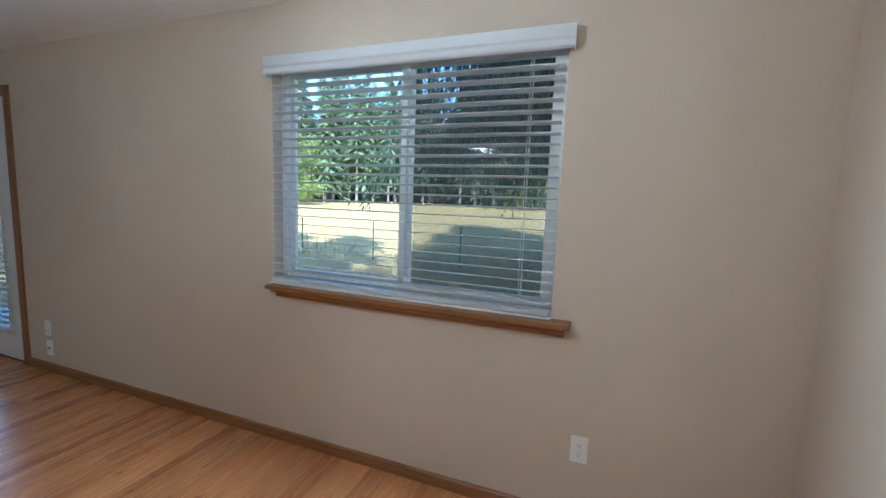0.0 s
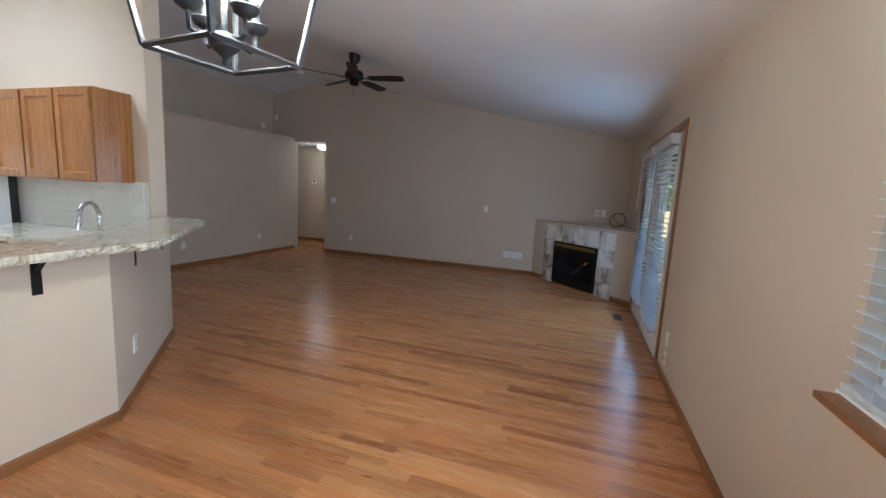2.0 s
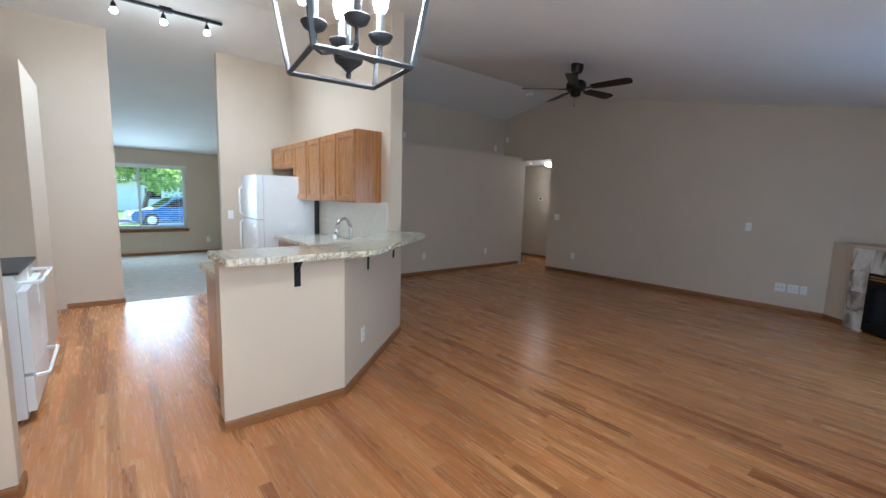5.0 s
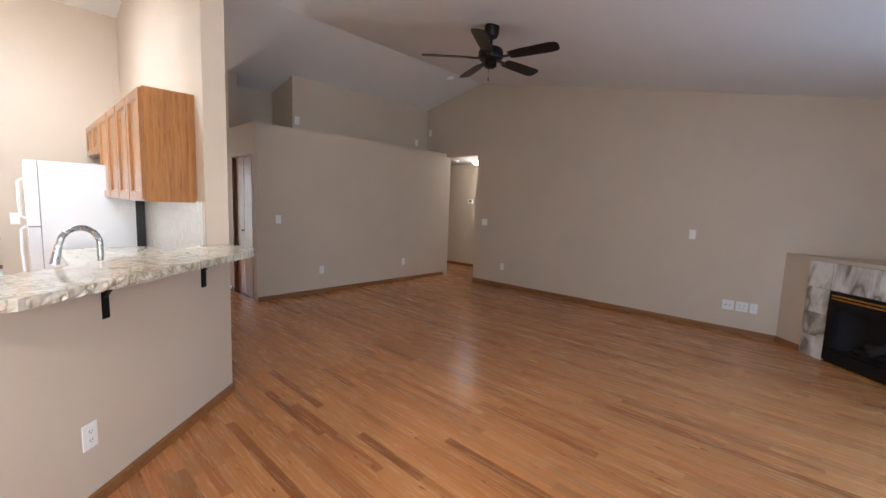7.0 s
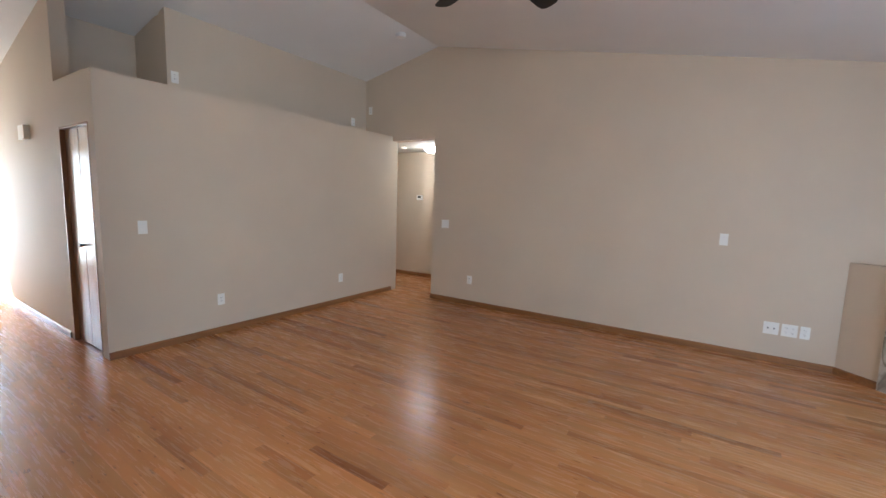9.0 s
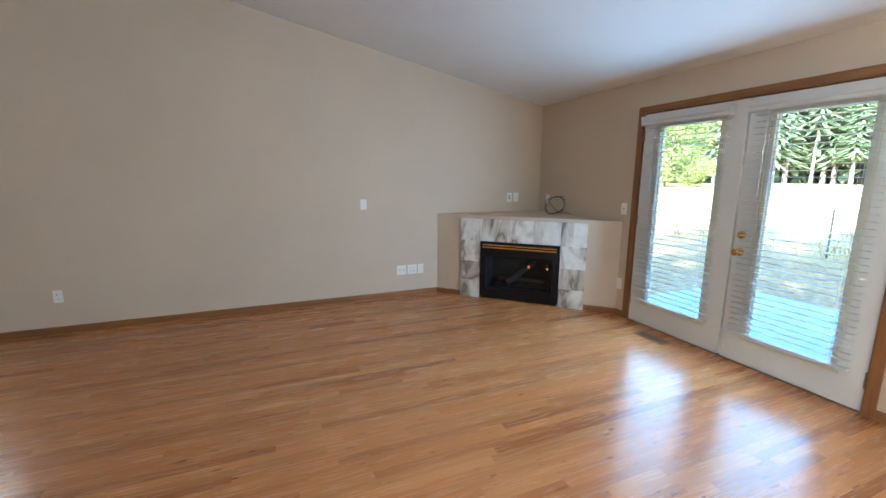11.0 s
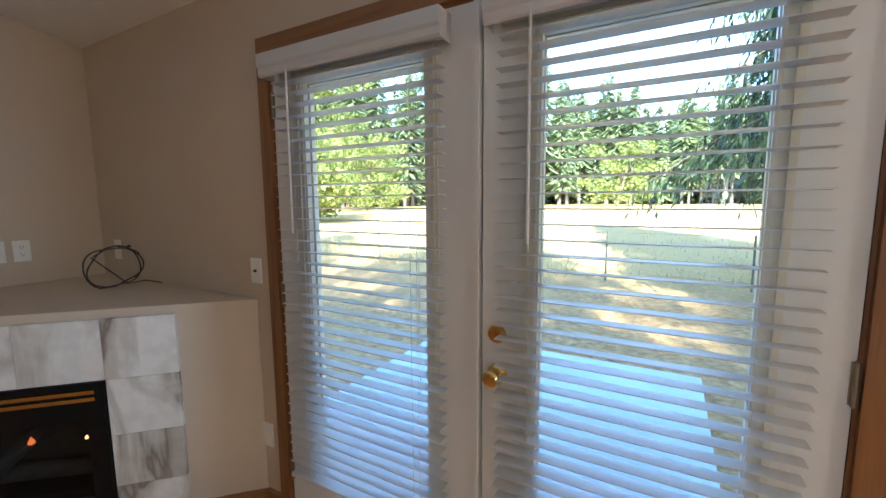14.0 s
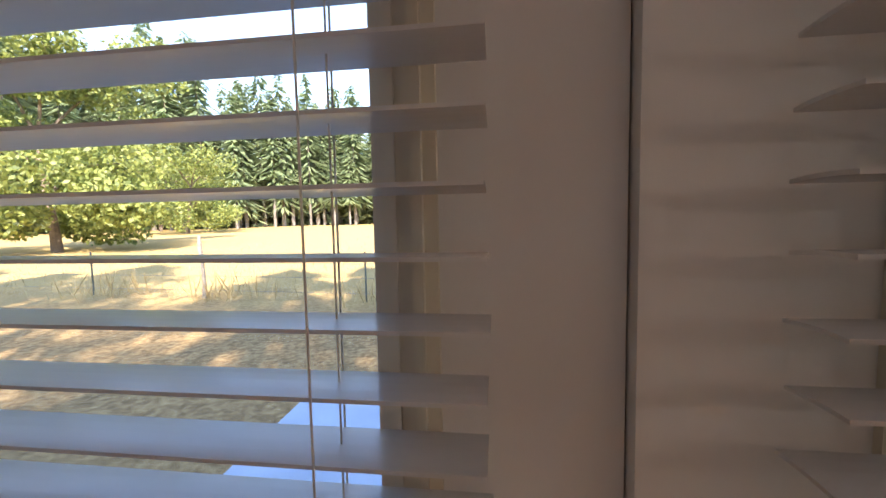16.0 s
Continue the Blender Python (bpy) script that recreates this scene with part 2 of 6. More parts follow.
GRANITE = veined("cream_granite", (0.62, 0.58, 0.48), (0.26, 0.20, 0.13), (0.50, 0.44, 0.33), 13.0, 0.05, 0.1, rand=False, detail=12)
TILE = mat("glazed_tile", (0.78, 0.78, 0.74), 0.08, vary=0.02, scale=10)
GROUT = mat("grout", (0.66, 0.64, 0.60), 0.9, vary=0.05, scale=60)
CARPET = mat("grey_carpet", (0.50, 0.46, 0.40), 0.95, vary=0.14, scale=9, bump=1.0, bump_scale=500)
PANE = glass("window_glass")
FROST = bpy.data.materials.new("frosted_acrylic")
FROST.use_nodes = True
_tr = FROST.node_tree.nodes.new("ShaderNodeBsdfTranslucent")
_tr.inputs[0].default_value = (0.88, 0.93, 0.97, 1)
FROST.node_tree.links.new(_tr.outputs[0], FROST.node_tree.nodes["Material Output"].inputs[0])
DARKGLASS = mat("fire_glass", (0.006, 0.006, 0.007), 0.06, vary=0.0, spec=0.25)
# blue of the open sky is put into the grey concrete's colour
SKYLIT_CONCRETE = mat("skylit_concrete", (0.40, 0.48, 0.58), 0.85, vary=0.12, scale=2.0, bump=0.5, bump_scale=80)


# ---- building helpers ----
def cz(y):
    """Height of the vaulted ceiling above a line of the plan; the ridge runs along x."""
    return 3.52 - 0.198 * (y + 5.85) if y > -5.85 else 3.52 + 0.214 * (y + 5.85)


def box(bm, lo, hi):
    xs, ys, zs = zip(lo, hi)
    v = [bm.verts.new((x, y, z)) for z in zs for y in ys for x in xs]
    for f in ((0, 2, 3, 1), (4, 5, 7, 6), (0, 1, 5, 4), (2, 6, 7, 3), (0, 4, 6, 2), (1, 3, 7, 5)):
        bm.faces.new([v[i] for i in f])
    return v


def prism(bm, poly, axis, lo, hi):
    """A polygon in the plane across axis, drawn out from lo to hi."""
    def at(p, h):
        return {"x": (h, p[0], p[1]), "y": (p[0], h, p[1]), "z": (p[0], p[1], h)}[axis]
    a = [bm.verts.new(at(p, lo)) for p in poly]
    b = [bm.verts.new(at(p, hi)) for p in poly]
    bm.faces.new(a[::-1])
    bm.faces.new(b)
    n = len(poly)
    for i in range(n):
        bm.faces.new((a[i], a[(i + 1) % n], b[(i + 1) % n], b[i]))


def tube(bm, a, b, r0, r1=None, n=12, caps=True):
    """A round bar from a to b."""
    a, b = Vector(a), Vector(b)
    r1 = r0 if r1 is None else r1
    q = (b - a).to_track_quat("Z", "Y")
    rings = []
    for p, r in ((a, r0), (b, r1)):
        rings.append([bm.verts.new(p + q @ Vector((r * math.cos(2 * math.pi * i / n), r * math.sin(2 * math.pi * i / n), 0))) for i in range(n)])
    for i in range(n):
        bm.faces.new((rings[0][i], rings[0][(i + 1) % n], rings[1][(i + 1) % n], rings[1][i]))
    if caps:
        bm.faces.new(rings[0][::-1])
        bm.faces.new(rings[1])


def pipe(bm, pts, r, n=10):
    """A round bar swept along points; r is one radius or one a point."""
    pts = [Vector(p) for p in pts]
    rs = r if isinstance(r, (list, tuple)) else [r] * len(pts)
    rings = []
    up = Vector((0.13, 0.21, 0.97))
    for i, p in enumerate(pts):
        d = (pts[min(i + 1, len(pts) - 1)] - pts[max(i - 1, 0)]).normalized()
        s = d.cross(up)
        s = s.normalized() if s.length > 0.01 else Vector((1, 0, 0))
        u = s.cross(d)
        rings.append([bm.verts.new(p + (s * math.cos(2 * math.pi * k / n) + u * math.sin(2 * math.pi * k / n)) * rs[i]) for k in range(n)])
    for a, b in zip(rings, rings[1:]):
        for i in range(n):
            bm.faces.new((a[i], a[(i + 1) % n], b[(i + 1) % n], b[i]))
    bm.faces.new(rings[0][::-1])
    bm.faces.new(rings[-1])


def lathe(bm, profile, centre=(0, 0, 0), n=20, axis="z"):
    """A turned shape: profile of (radius, height), closed at both ends."""
    c = Vector(centre)
    rings = []
    for r, h in profile:
        ring = []
        for i in range(n):
            a = 2 * math.pi * i / n
            p = (r * math.cos(a), r * math.sin(a), h)
            p = {"z": p, "y": (p[0], p[2], p[1]), "x": (p[2], p[0], p[1])}[axis]
            ring.append(bm.verts.new(c + Vector(p)))
        rings.append(ring)
    for a, b in zip(rings, rings[1:]):
        for i in range(n):
            bm.faces.new((a[i], a[(i + 1) % n], b[(i + 1) % n], b[i]))
    bm.faces.new(rings[0][::-1])
    bm.faces.new(rings[-1])


def part(name, bm, material, parent=None, label="", bevel=0.0, smooth=False, matrix=None):
    """Links a bmesh as one mesh object, under a thing or a part where one is given."""
    if bevel:
        bmesh.ops.bevel(bm, geom=[e for e in bm.edges if e.calc_face_angle(0) > 0.5], offset=bevel, segments=2, affect="EDGES", profile=0.5)
    bmesh.ops.recalc_face_normals(bm, faces=bm.faces)
    me = bpy.data.meshes.new(name)
    if matrix is not None:
        bm.transform(matrix)
    bm.to_mesh(me)
    bm.free()
    if smooth:
        for p in me.polygons:
            p.use_smooth = True
        me.set_sharp_from_angle(angle=radians(38))
    me.materials.append(material)
    ob = new(name, me)
    if parent is not None:
        ob.parent = parent
    if label:
        ob["label"] = label
    return ob


def boxpart(name, lo, hi, material, parent=None, label="", bevel=0.0):
    bm = bmesh.new()
    box(bm, lo, hi)
    return part(name, bm, material, parent, label, bevel)


def thing(name, at, label, category, group="", kind="", rz=0.0):
    ob = new(name)
    ob.empty_display_size = 0.1
    ob.matrix_basis = pose(*at, 0, 0, rz)
    return tagged(ob, label, category, group, kind)


def structure(ob, label, category):
    return tagged(ob, label, category, kind="structure")


# ---- the shell ----
WIN = (5.985, 7.475, 0.915, 2.075)      # dining window: x0, x1, sill, head
FD = (1.643, 3.508, 2.052)           # french doors: x0, x1, head
LW = (5.74, 7.45, 0.58, 1.97)       # living-room window
FRONT = (3.72, 4.64, 2.05)          # front door


def wall_along_x(name, x0, x1, y0, y1, top, openings, label):
    """A wall with rectangular openings (x0, x1, z0, z1) cut through it."""
    bm = bmesh.new()
    x = x0
    for a, b, z0, z1 in sorted(openings):
        box(bm, (x, y0, -0.2), (a, y1, top))
        if z0 > 0:
            box(bm, (a, y0, -0.2), (b, y1, z0))
        box(bm, (a, y0, z1), (b, y1, top))
        x = b
    box(bm, (x, y0, -0.2), (x1, y1, top))
    bmesh.ops.remove_doubles(bm, verts=bm.verts, dist=0.0005)
    return structure(part(name, bm, WALL), label, "wall")


wall_along_x("wall_north", -0.14, 8.52, 0.0, 0.15, 2.44, [(FD[0], FD[1], 0, FD[2]), WIN], "taupe painted drywall wall with window and french doors")
wall_along_x("wall_south", -0.14, 8.52, -11.78, -11.62, 2.40, [(FRONT[0], FRONT[1], 0, FRONT[2]), LW], "taupe front wall of the living room and foyer")


def wall_along_y(name, poly, x0, x1, label):
    bm = bmesh.new()
    prism(bm, poly, "x", x0, x1)
    return structure(part(name, bm, WALL), label, "wall")


wall_along_y("wall_west", [(0, -0.2), (0, 2.40), (-5.85, 3.56), (-7.3, 3.25), (-7.3, 2.29), (-5.87, 2.29), (-5.87, -0.2)], -0.13, 0.0, "taupe gable wall beside the fireplace with a hall opening")
wall_along_y("wall_east", [(0, -0.2), (0, 2.40), (-5.85, 3.56), (-11.62, 2.33), (-11.62, -0.2)], 8.37, 8.52, "plain taupe east wall")
wall_along_y("wall_kitchen", [(-4.2, -0.2), (-4.2, cz(-4.2) + 0.04), (-5.85, 3.56), (-11.62, 2.33), (-11.62, -0.2)], 4.77, 4.91, "tall cream wall carrying the kitchen cabinets")
wall_along_y("wall_foyer", [(-7.55, -0.2), (-7.55, cz(-7.55) + 0.04), (-11.62, 2.33), (-11.62, -0.2)], 3.48, 3.60, "tall cream foyer wall")


def plain_wall(name, lo, hi, label):
    return structure(boxpart(name, lo, hi, WALL), label, "wall")


plain_wall("wall_fridge", (4.912, -7.12, -0.2), (5.9, -7.0, cz(-7.1) + 0.03), "full-height wall end beside the refrigerator")
plain_wall("wall_pantry", (7.03, -7.17, -0.2), (8.37, -7.05, cz(-7.1) + 0.03), "full-height wall end by the living room")
plain_wall("wall_range", (7.5, -3.30, -0.2), (8.37, -3.18, cz(-3.3) + 0.03), "taupe wall stub with two wall plates")
plain_wall("wall_pantry_box", (7.56, -6.0, -0.2), (8.37, -5.0, 2.33), "boxed pantry of painted drywall")
plain_wall("wall_partition", (-0.12, -6.77, -0.2), (3.60, -6.64, 2.362), "low taupe partition below the plant shelf")
plain_wall("wall_shelf_back", (0.0, -7.32, 2.37), (2.82, -7.2, 3.28), "taupe wall behind the plant shelf")
plain_wall("wall_recess_side", (2.70, -7.9, 2.37), (2.82, -7.32, 3.18), "return of the plant shelf recess")
plain_wall("wall_recess_back", (2.70, -8.02, 2.37), (3.48, -7.9, 3.13), "back of the plant shelf recess")
plain_wall("wall_hall_back", (-1.42, -9.2, -0.2), (-1.28, -5.3, 2.4), "hall wall with a thermostat")
plain_wall("wall_hall_north", (-1.28, -5.42, -0.2), (-0.13, -5.3, 2.4), "hall end wall")
plain_wall("wall_hall_south", (-1.28, -9.2, -0.2), (-0.12, -9.08, 2.4), "hall end wall")
plain_wall("wall_hall_side", (-0.12, -9.2, -0.2), (0.0, -6.77, 2.37), "hall side wall")
# east side of the plant-shelf block with its closet door opening
_bm = bmesh.new()
box(_bm, (3.48, -6.775, 1.965), (3.6, -6.77, 2.37))
box(_bm, (3.48, -7.48, 1.965), (3.6, -6.775, 2.37))
box(_bm, (3.48, -7.55, -0.2), (3.6, -7.48, 2.37))
structure(part("wall_closet", _bm, WALL), "cream wall round the narrow closet door", "wall")
structure(boxpart("shelf_top", (0.0, -7.9, 2.25), (3.48, -6.77, 2.365), WALL), "painted top of the plant shelf", "shelf")
plain_wall("wall_closet_back", (2.4, -7.9, -0.2), (3.48, -7.8, 2.25), "closet back wall")
# drywall half wall of the breakfast bar
_bm = bmesh.new()
prism(_bm, [(6.65, -3.2), (5.887, -3.2), (4.775, -4.185), (4.775, -4.3), (4.92, -4.3), (5.93, -3.32), (6.65, -3.32)], "z", -0.2, 1.03)
structure(part("wall_bar", _bm, WALL, bevel=0.008), "drywall half wall under the breakfast bar", "wall")


def roof_slab(bm, x0, x1, y0, y1, t=0.16):
    v = [bm.verts.new((x, y, cz(y) + dz)) for dz in (0, t) for y in (y0, y1) for x in (x0, x1)]
    for f in ((0, 2, 3, 1), (4, 5, 7, 6), (0, 1, 5, 4), (2, 6, 7, 3), (0, 4, 6, 2), (1, 3, 7, 5)):
        bm.faces.new([v[i] for i in f])


SKY = (5.93, 7.15, -5.72, -4.9)
_bm = bmesh.new()
roof_slab(_bm, -0.14, SKY[0], -5.85, 0.0)
roof_slab(_bm, SKY[1], 8.52, -5.85, 0.0)
roof_slab(_bm, SKY[0], SKY[1], -5.85, SKY[2])
roof_slab(_bm, SKY[0], SKY[1], SKY[3], 0.0)
roof_slab(_bm, -0.14, 8.52, -11.9, -5.85)
bmesh.ops.remove_doubles(_bm, verts=_bm.verts, dist=0.0005)
structure(part("ceiling", _bm, CEIL), "white vaulted drywall ceiling", "ceiling")
structure(boxpart("ceiling_hall", (-1.42, -9.2, 2.30), (-0.13, -5.3, 2.45), CEIL), "flat white hall ceiling", "ceiling")
# skylight shaft
_bm = bmesh.new()
for lo, hi in (((SKY[0] - 0.03, SKY[2], 0), (SKY[0], SKY[3], 1)), ((SKY[1], SKY[2], 0), (SKY[1] + 0.03, SKY[3], 1)),
               ((SKY[0] - 0.03, SKY[2] - 0.03, 0), (SKY[1] + 0.03, SKY[2], 1)), ((SKY[0] - 0.03, SKY[3], 0), (SKY[1] + 0.03, SKY[3] + 0.03, 1))):
    box(_bm, (lo[0], lo[1], cz(SKY[2]) + 0.02), (hi[0], hi[1], 4.0))
structure(part("skylight_shaft", _bm, CEIL), "white drywall skylight shaft", "skylight")
structure(boxpart("skylight_pane", (SKY[0] - 0.03, SKY[2] - 0.03, 4.0), (SKY[1] + 0.03, SKY[3] + 0.03, 4.01), FROST), "white translucent skylight pane", "skylight")
structure(boxpart("skylight_bar", ((SKY[0] + SKY[1]) / 2 - 0.025, SKY[2], 3.93), ((SKY[0] + SKY[1]) / 2 + 0.025, SKY[3], 3.999), WHITE), "white skylight glazing bar", "skylight")
# eaves
_bm = bmesh.new()
box(_bm, (-1.5, 0.15, 2.42), (9.0, 0.5, 2.56))
structure(part("eave", _bm, WHITE), "white painted roof overhang", "eave")
_bm = bmesh.new()
box(_bm, (-1.5, -12.4, 2.42), (9.0, -11.9, 2.56))
structure(part("eave_south", _bm, WHITE), "white painted roof overhang at the front", "eave")

structure(boxpart("floor", (-1.42, -11.78, -0.25), (8.52, 0.1, -0.022), SUBFLOOR), "dark subfloor under the oak strips", "floor")
structure(boxpart("carpet", (4.91, -11.62, -0.021), (8.37, -7.06, 0.004), CARPET), "grey cut-pile living room carpet", "carpet")


# ---- baseboards ----
def baseboard(x0, y0, x1, y1, side):
    """A stained board 63 mm high along a wall; side is its thickness direction."""
    bm = bmesh.new()
    d = Vector((x1 - x0, y1 - y0, 0))
    n = Vector((*side, 0)).normalized() * 0.013
    p, q = Vector((x0, y0, 0)), Vector((x1, y1, 0))
    prof = [(0, 0), (1, 0), (1, 0.054), (0.45, 0.063), (0, 0.063)]
    a = [bm.verts.new(p + n * s + Vector((0, 0, h))) for s, h in prof]
    b = [bm.verts.new(q + n * s + Vector((0, 0, h))) for s, h in prof]
    bm.faces.new(a)
    bm.faces.new(b[::-1])
    for i in range(5):
        bm.faces.new((a[i], b[i], b[(i + 1) % 5], a[(i + 1) % 5]))
    m = TRIM if abs(d.x) > abs(d.y) else TRIM_Y
    return structure(part("baseboard", bm, m), "stained oak baseboard", "baseboard")


for seg in (((1.48, 0), (1.585, 0), (0, -1)), ((3.567, 0), (8.37, 0), (0, -1)), ((0, -5.87), (0, -1.49), (1, 0)),
            ((0.0, -6.64), (3.6, -6.64), (0, 1)), ((8.37, 0), (8.37, -3.18), (-1, 0)), ((7.5, -3.18), (8.357, -3.18), (0, 1)),
            ((-1.28, -9.08), (-1.28, -5.42), (1, 0)), ((3.6, -11.62), (3.6, -7.55), (1, 0)), ((4.91, -11.62), (8.37, -11.62), (0, 1)),
            ((4.91, -11.62), (4.91, -7.12), (1, 0)), ((7.03, -7.05), (7.56, -7.05), (0, 1)), ((6.65, -3.2), (5.887, -3.2), (0, 1)),
            ((5.887, -3.2), (4.772, -4.188), (-0.66, 0.75)), ((4.77, -4.2), (4.77, -11.62), (-1, 0)), ((5.7, -7.0), (5.9, -7.0), (0, 1)),
            ((5.9, -7.0), (5.9, -7.12), (1, 0)), ((7.03, -7.05), (7.03, -7.17), (-1, 0)), ((7.5, -3.18), (7.5, -3.30), (-1, 0)), ((6.65, -3.2), (6.65, -3.32), (1, 0))):
    (ax, ay), (bx, by), sd = seg
    baseboard(ax, ay, bx, by, sd)


# ---- french doors ----
def oak_casing(name, x0, x1, head, y, out, label):
    """Flat stained casing round an opening, with a small eased edge."""
    top = structure(thing(name, ((x0 + x1) / 2, y, 0), label, "door trim"), label, "door trim")
    inv = Matrix.Translation((-(x0 + x1) / 2, -y, 0))
    s = out * 0.016
    for lo, hi, m in (((x0 - 0.058, y, 0), (x0 + 0.004, y + s, head), TRIM_Z), ((x1 - 0.004, y, 0), (x1 + 0.058, y + s, head), TRIM_Z),
                      ((x0 - 0.058, y, head), (x1 + 0.058, y + s, head + 0.06), TRIM)):
        bm = bmesh.new()
        box(bm, [min(a, b) for a, b in zip(lo, hi)], [max(a, b) for a, b in zip(lo, hi)])
        part("casing", bm, m, top, bevel=0.004, matrix=inv)
    return top


oak_casing("trim_french_door", FD[0], FD[1], FD[2], 0.0, -1, "stained oak casing round the french doors")
_bm = bmesh.new()
box(_bm, (FD[0], 0.0, 0), (FD[0] + 0.012, 0.15, FD[2]))
box(_bm, (FD[1] - 0.012, 0.0, 0), (FD[1], 0.15, FD[2]))
box(_bm, (FD[0] + 0.012, 0.0, FD[2] - 0.012), (FD[1] - 0.012, 0.15, FD[2]))
structure(part("door_jamb", _bm, TRIM_Z), "stained oak door jamb", "door frame")
_bm = bmesh.new()
prism(_bm, [(0.0, 0.0), (0.17, 0.0), (0.17, 0.006), (0.06, 0.018), (0.0, 0.01)], "x", FD[0] + 0.012, FD[1] - 0.012)
structure(part("threshold", _bm, HINGE), "dark metal door threshold", "threshold")

SLATS = {}


def slat_mesh(width, depth=0.05):
    """A slightly crowned slat, lying flat, its length along x."""
    key = (round(width, 3), depth)
    if key not in SLATS:
        bm = bmesh.new()
        prof = []
        for k in range(5):
            u = -1 + k * 0.5
            prof.append((u * depth / 2, 0.0012 * (1 - u * u) + 0.0014))
        for k in range(4, -1, -1):
            u = -1 + k * 0.5
            prof.append((u * depth / 2, 0.0012 * (1 - u * u) - 0.0014))
        prism(bm, prof, "x", -width / 2, width / 2)
        bmesh.ops.recalc_face_normals(bm, faces=bm.faces)
        me = bpy.data.meshes.new("slat")
        bm.to_mesh(me)
        bm.free()
        me.materials.append(SLAT)
        SLATS[key] = me
    return SLATS[key]


def blind(x0, x1, y, z0, z1, label, pitch=0.044, wand=None, facing=1, valance=0.085, tilt=0.0, group="", vx=None, wand_len=0.60, lift=0.032):
    """A raised-slat faux-wood blind: valance, head rail, slats, bottom rail, ladder cords, wand. y is the slats' middle line."""
    w, cx = x1 - x0, (x0 + x1) / 2
    top = thing("window_blind", (cx, y, z0), label, "blind", group)
    a, b = vx or (x0 - 0.015, x1 + 0.015)
    bm = bmesh.new()
    f = -0.045 * facing
    prof = [(f, 0.0), (f - 0.006 * facing, 0.008), (f - 0.006 * facing, 0.03), (f - 0.012 * facing, 0.04), (f - 0.012 * facing, valance), (f + 0.004 * facing, valance), (f + 0.004 * facing, 0)]
    prism(bm, [(p[0], p[1] + z1 - z0) for p in prof], "x", a - cx, b - cx)
    for e in (a, b - 0.006):
        box(bm, (e - cx, min(f + 0.004 * facing, 0.02 * facing), z1 - z0), (e + 0.006 - cx, max(f + 0.004 * facing, 0.02 * facing), z1 - z0 + valance))
    part("valance", bm, SLAT, top, bevel=0.002)
    boxpart("head_rail", (-w / 2, -0.026, z1 - z0 + 0.02), (w / 2, 0.026, z1 - z0 + valance - 0.012), SLAT, top)
    me = slat_mesh(w)
    n = int((z1 - z0 - 0.02) / pitch)
    rnd = random.Random(int(cx * 1000))
    for i in range(n):
        ob = new("slat", me)
        ob.parent = top
        ob.matrix_basis = pose(rnd.uniform(-0.002, 0.002), 0, lift + pitch * (i + 0.5), tilt + rnd.uniform(-1.2, 1.2), 0, 0)
    boxpart("bottom_rail", (-w / 2, -0.026, 0.004), (w / 2, 0.026, 0.022), SLAT, top, bevel=0.003)
    for u in (-0.5 * w + 0.11, 0.5 * w - 0.11) if w < 1.0 else (-0.5 * w + 0.13, 0.0, 0.5 * w - 0.13):
        bm = bmesh.new()
        for dy in (-0.027, 0.027):
            tube(bm, (u, dy, 0.01), (u, dy, z1 - z0 + 0.02), 0.0009, n=5)
        tube(bm, (u + 0.008, 0.0, 0.01), (u + 0.008, 0.0, z1 - z0 + 0.02), 0.0008, n=5)
        part("ladder_cord", bm, CORD, top)
    if wand is not None:
        bm = bmesh.new()
        tube(bm, (wand - cx, f - 0.005 * facing, z1 - z0 + 0.01), (wand - cx + 0.004, f - 0.014 * facing, z1 - z0 - wand_len), 0.0042, 0.0055, n=8)
        part("wand", bm, SLAT, top, "white tilt wand", smooth=True)
    return top


BEAD = mat("cream_bead", (0.74, 0.70, 0.58), 0.45, vary=0.02, scale=5)


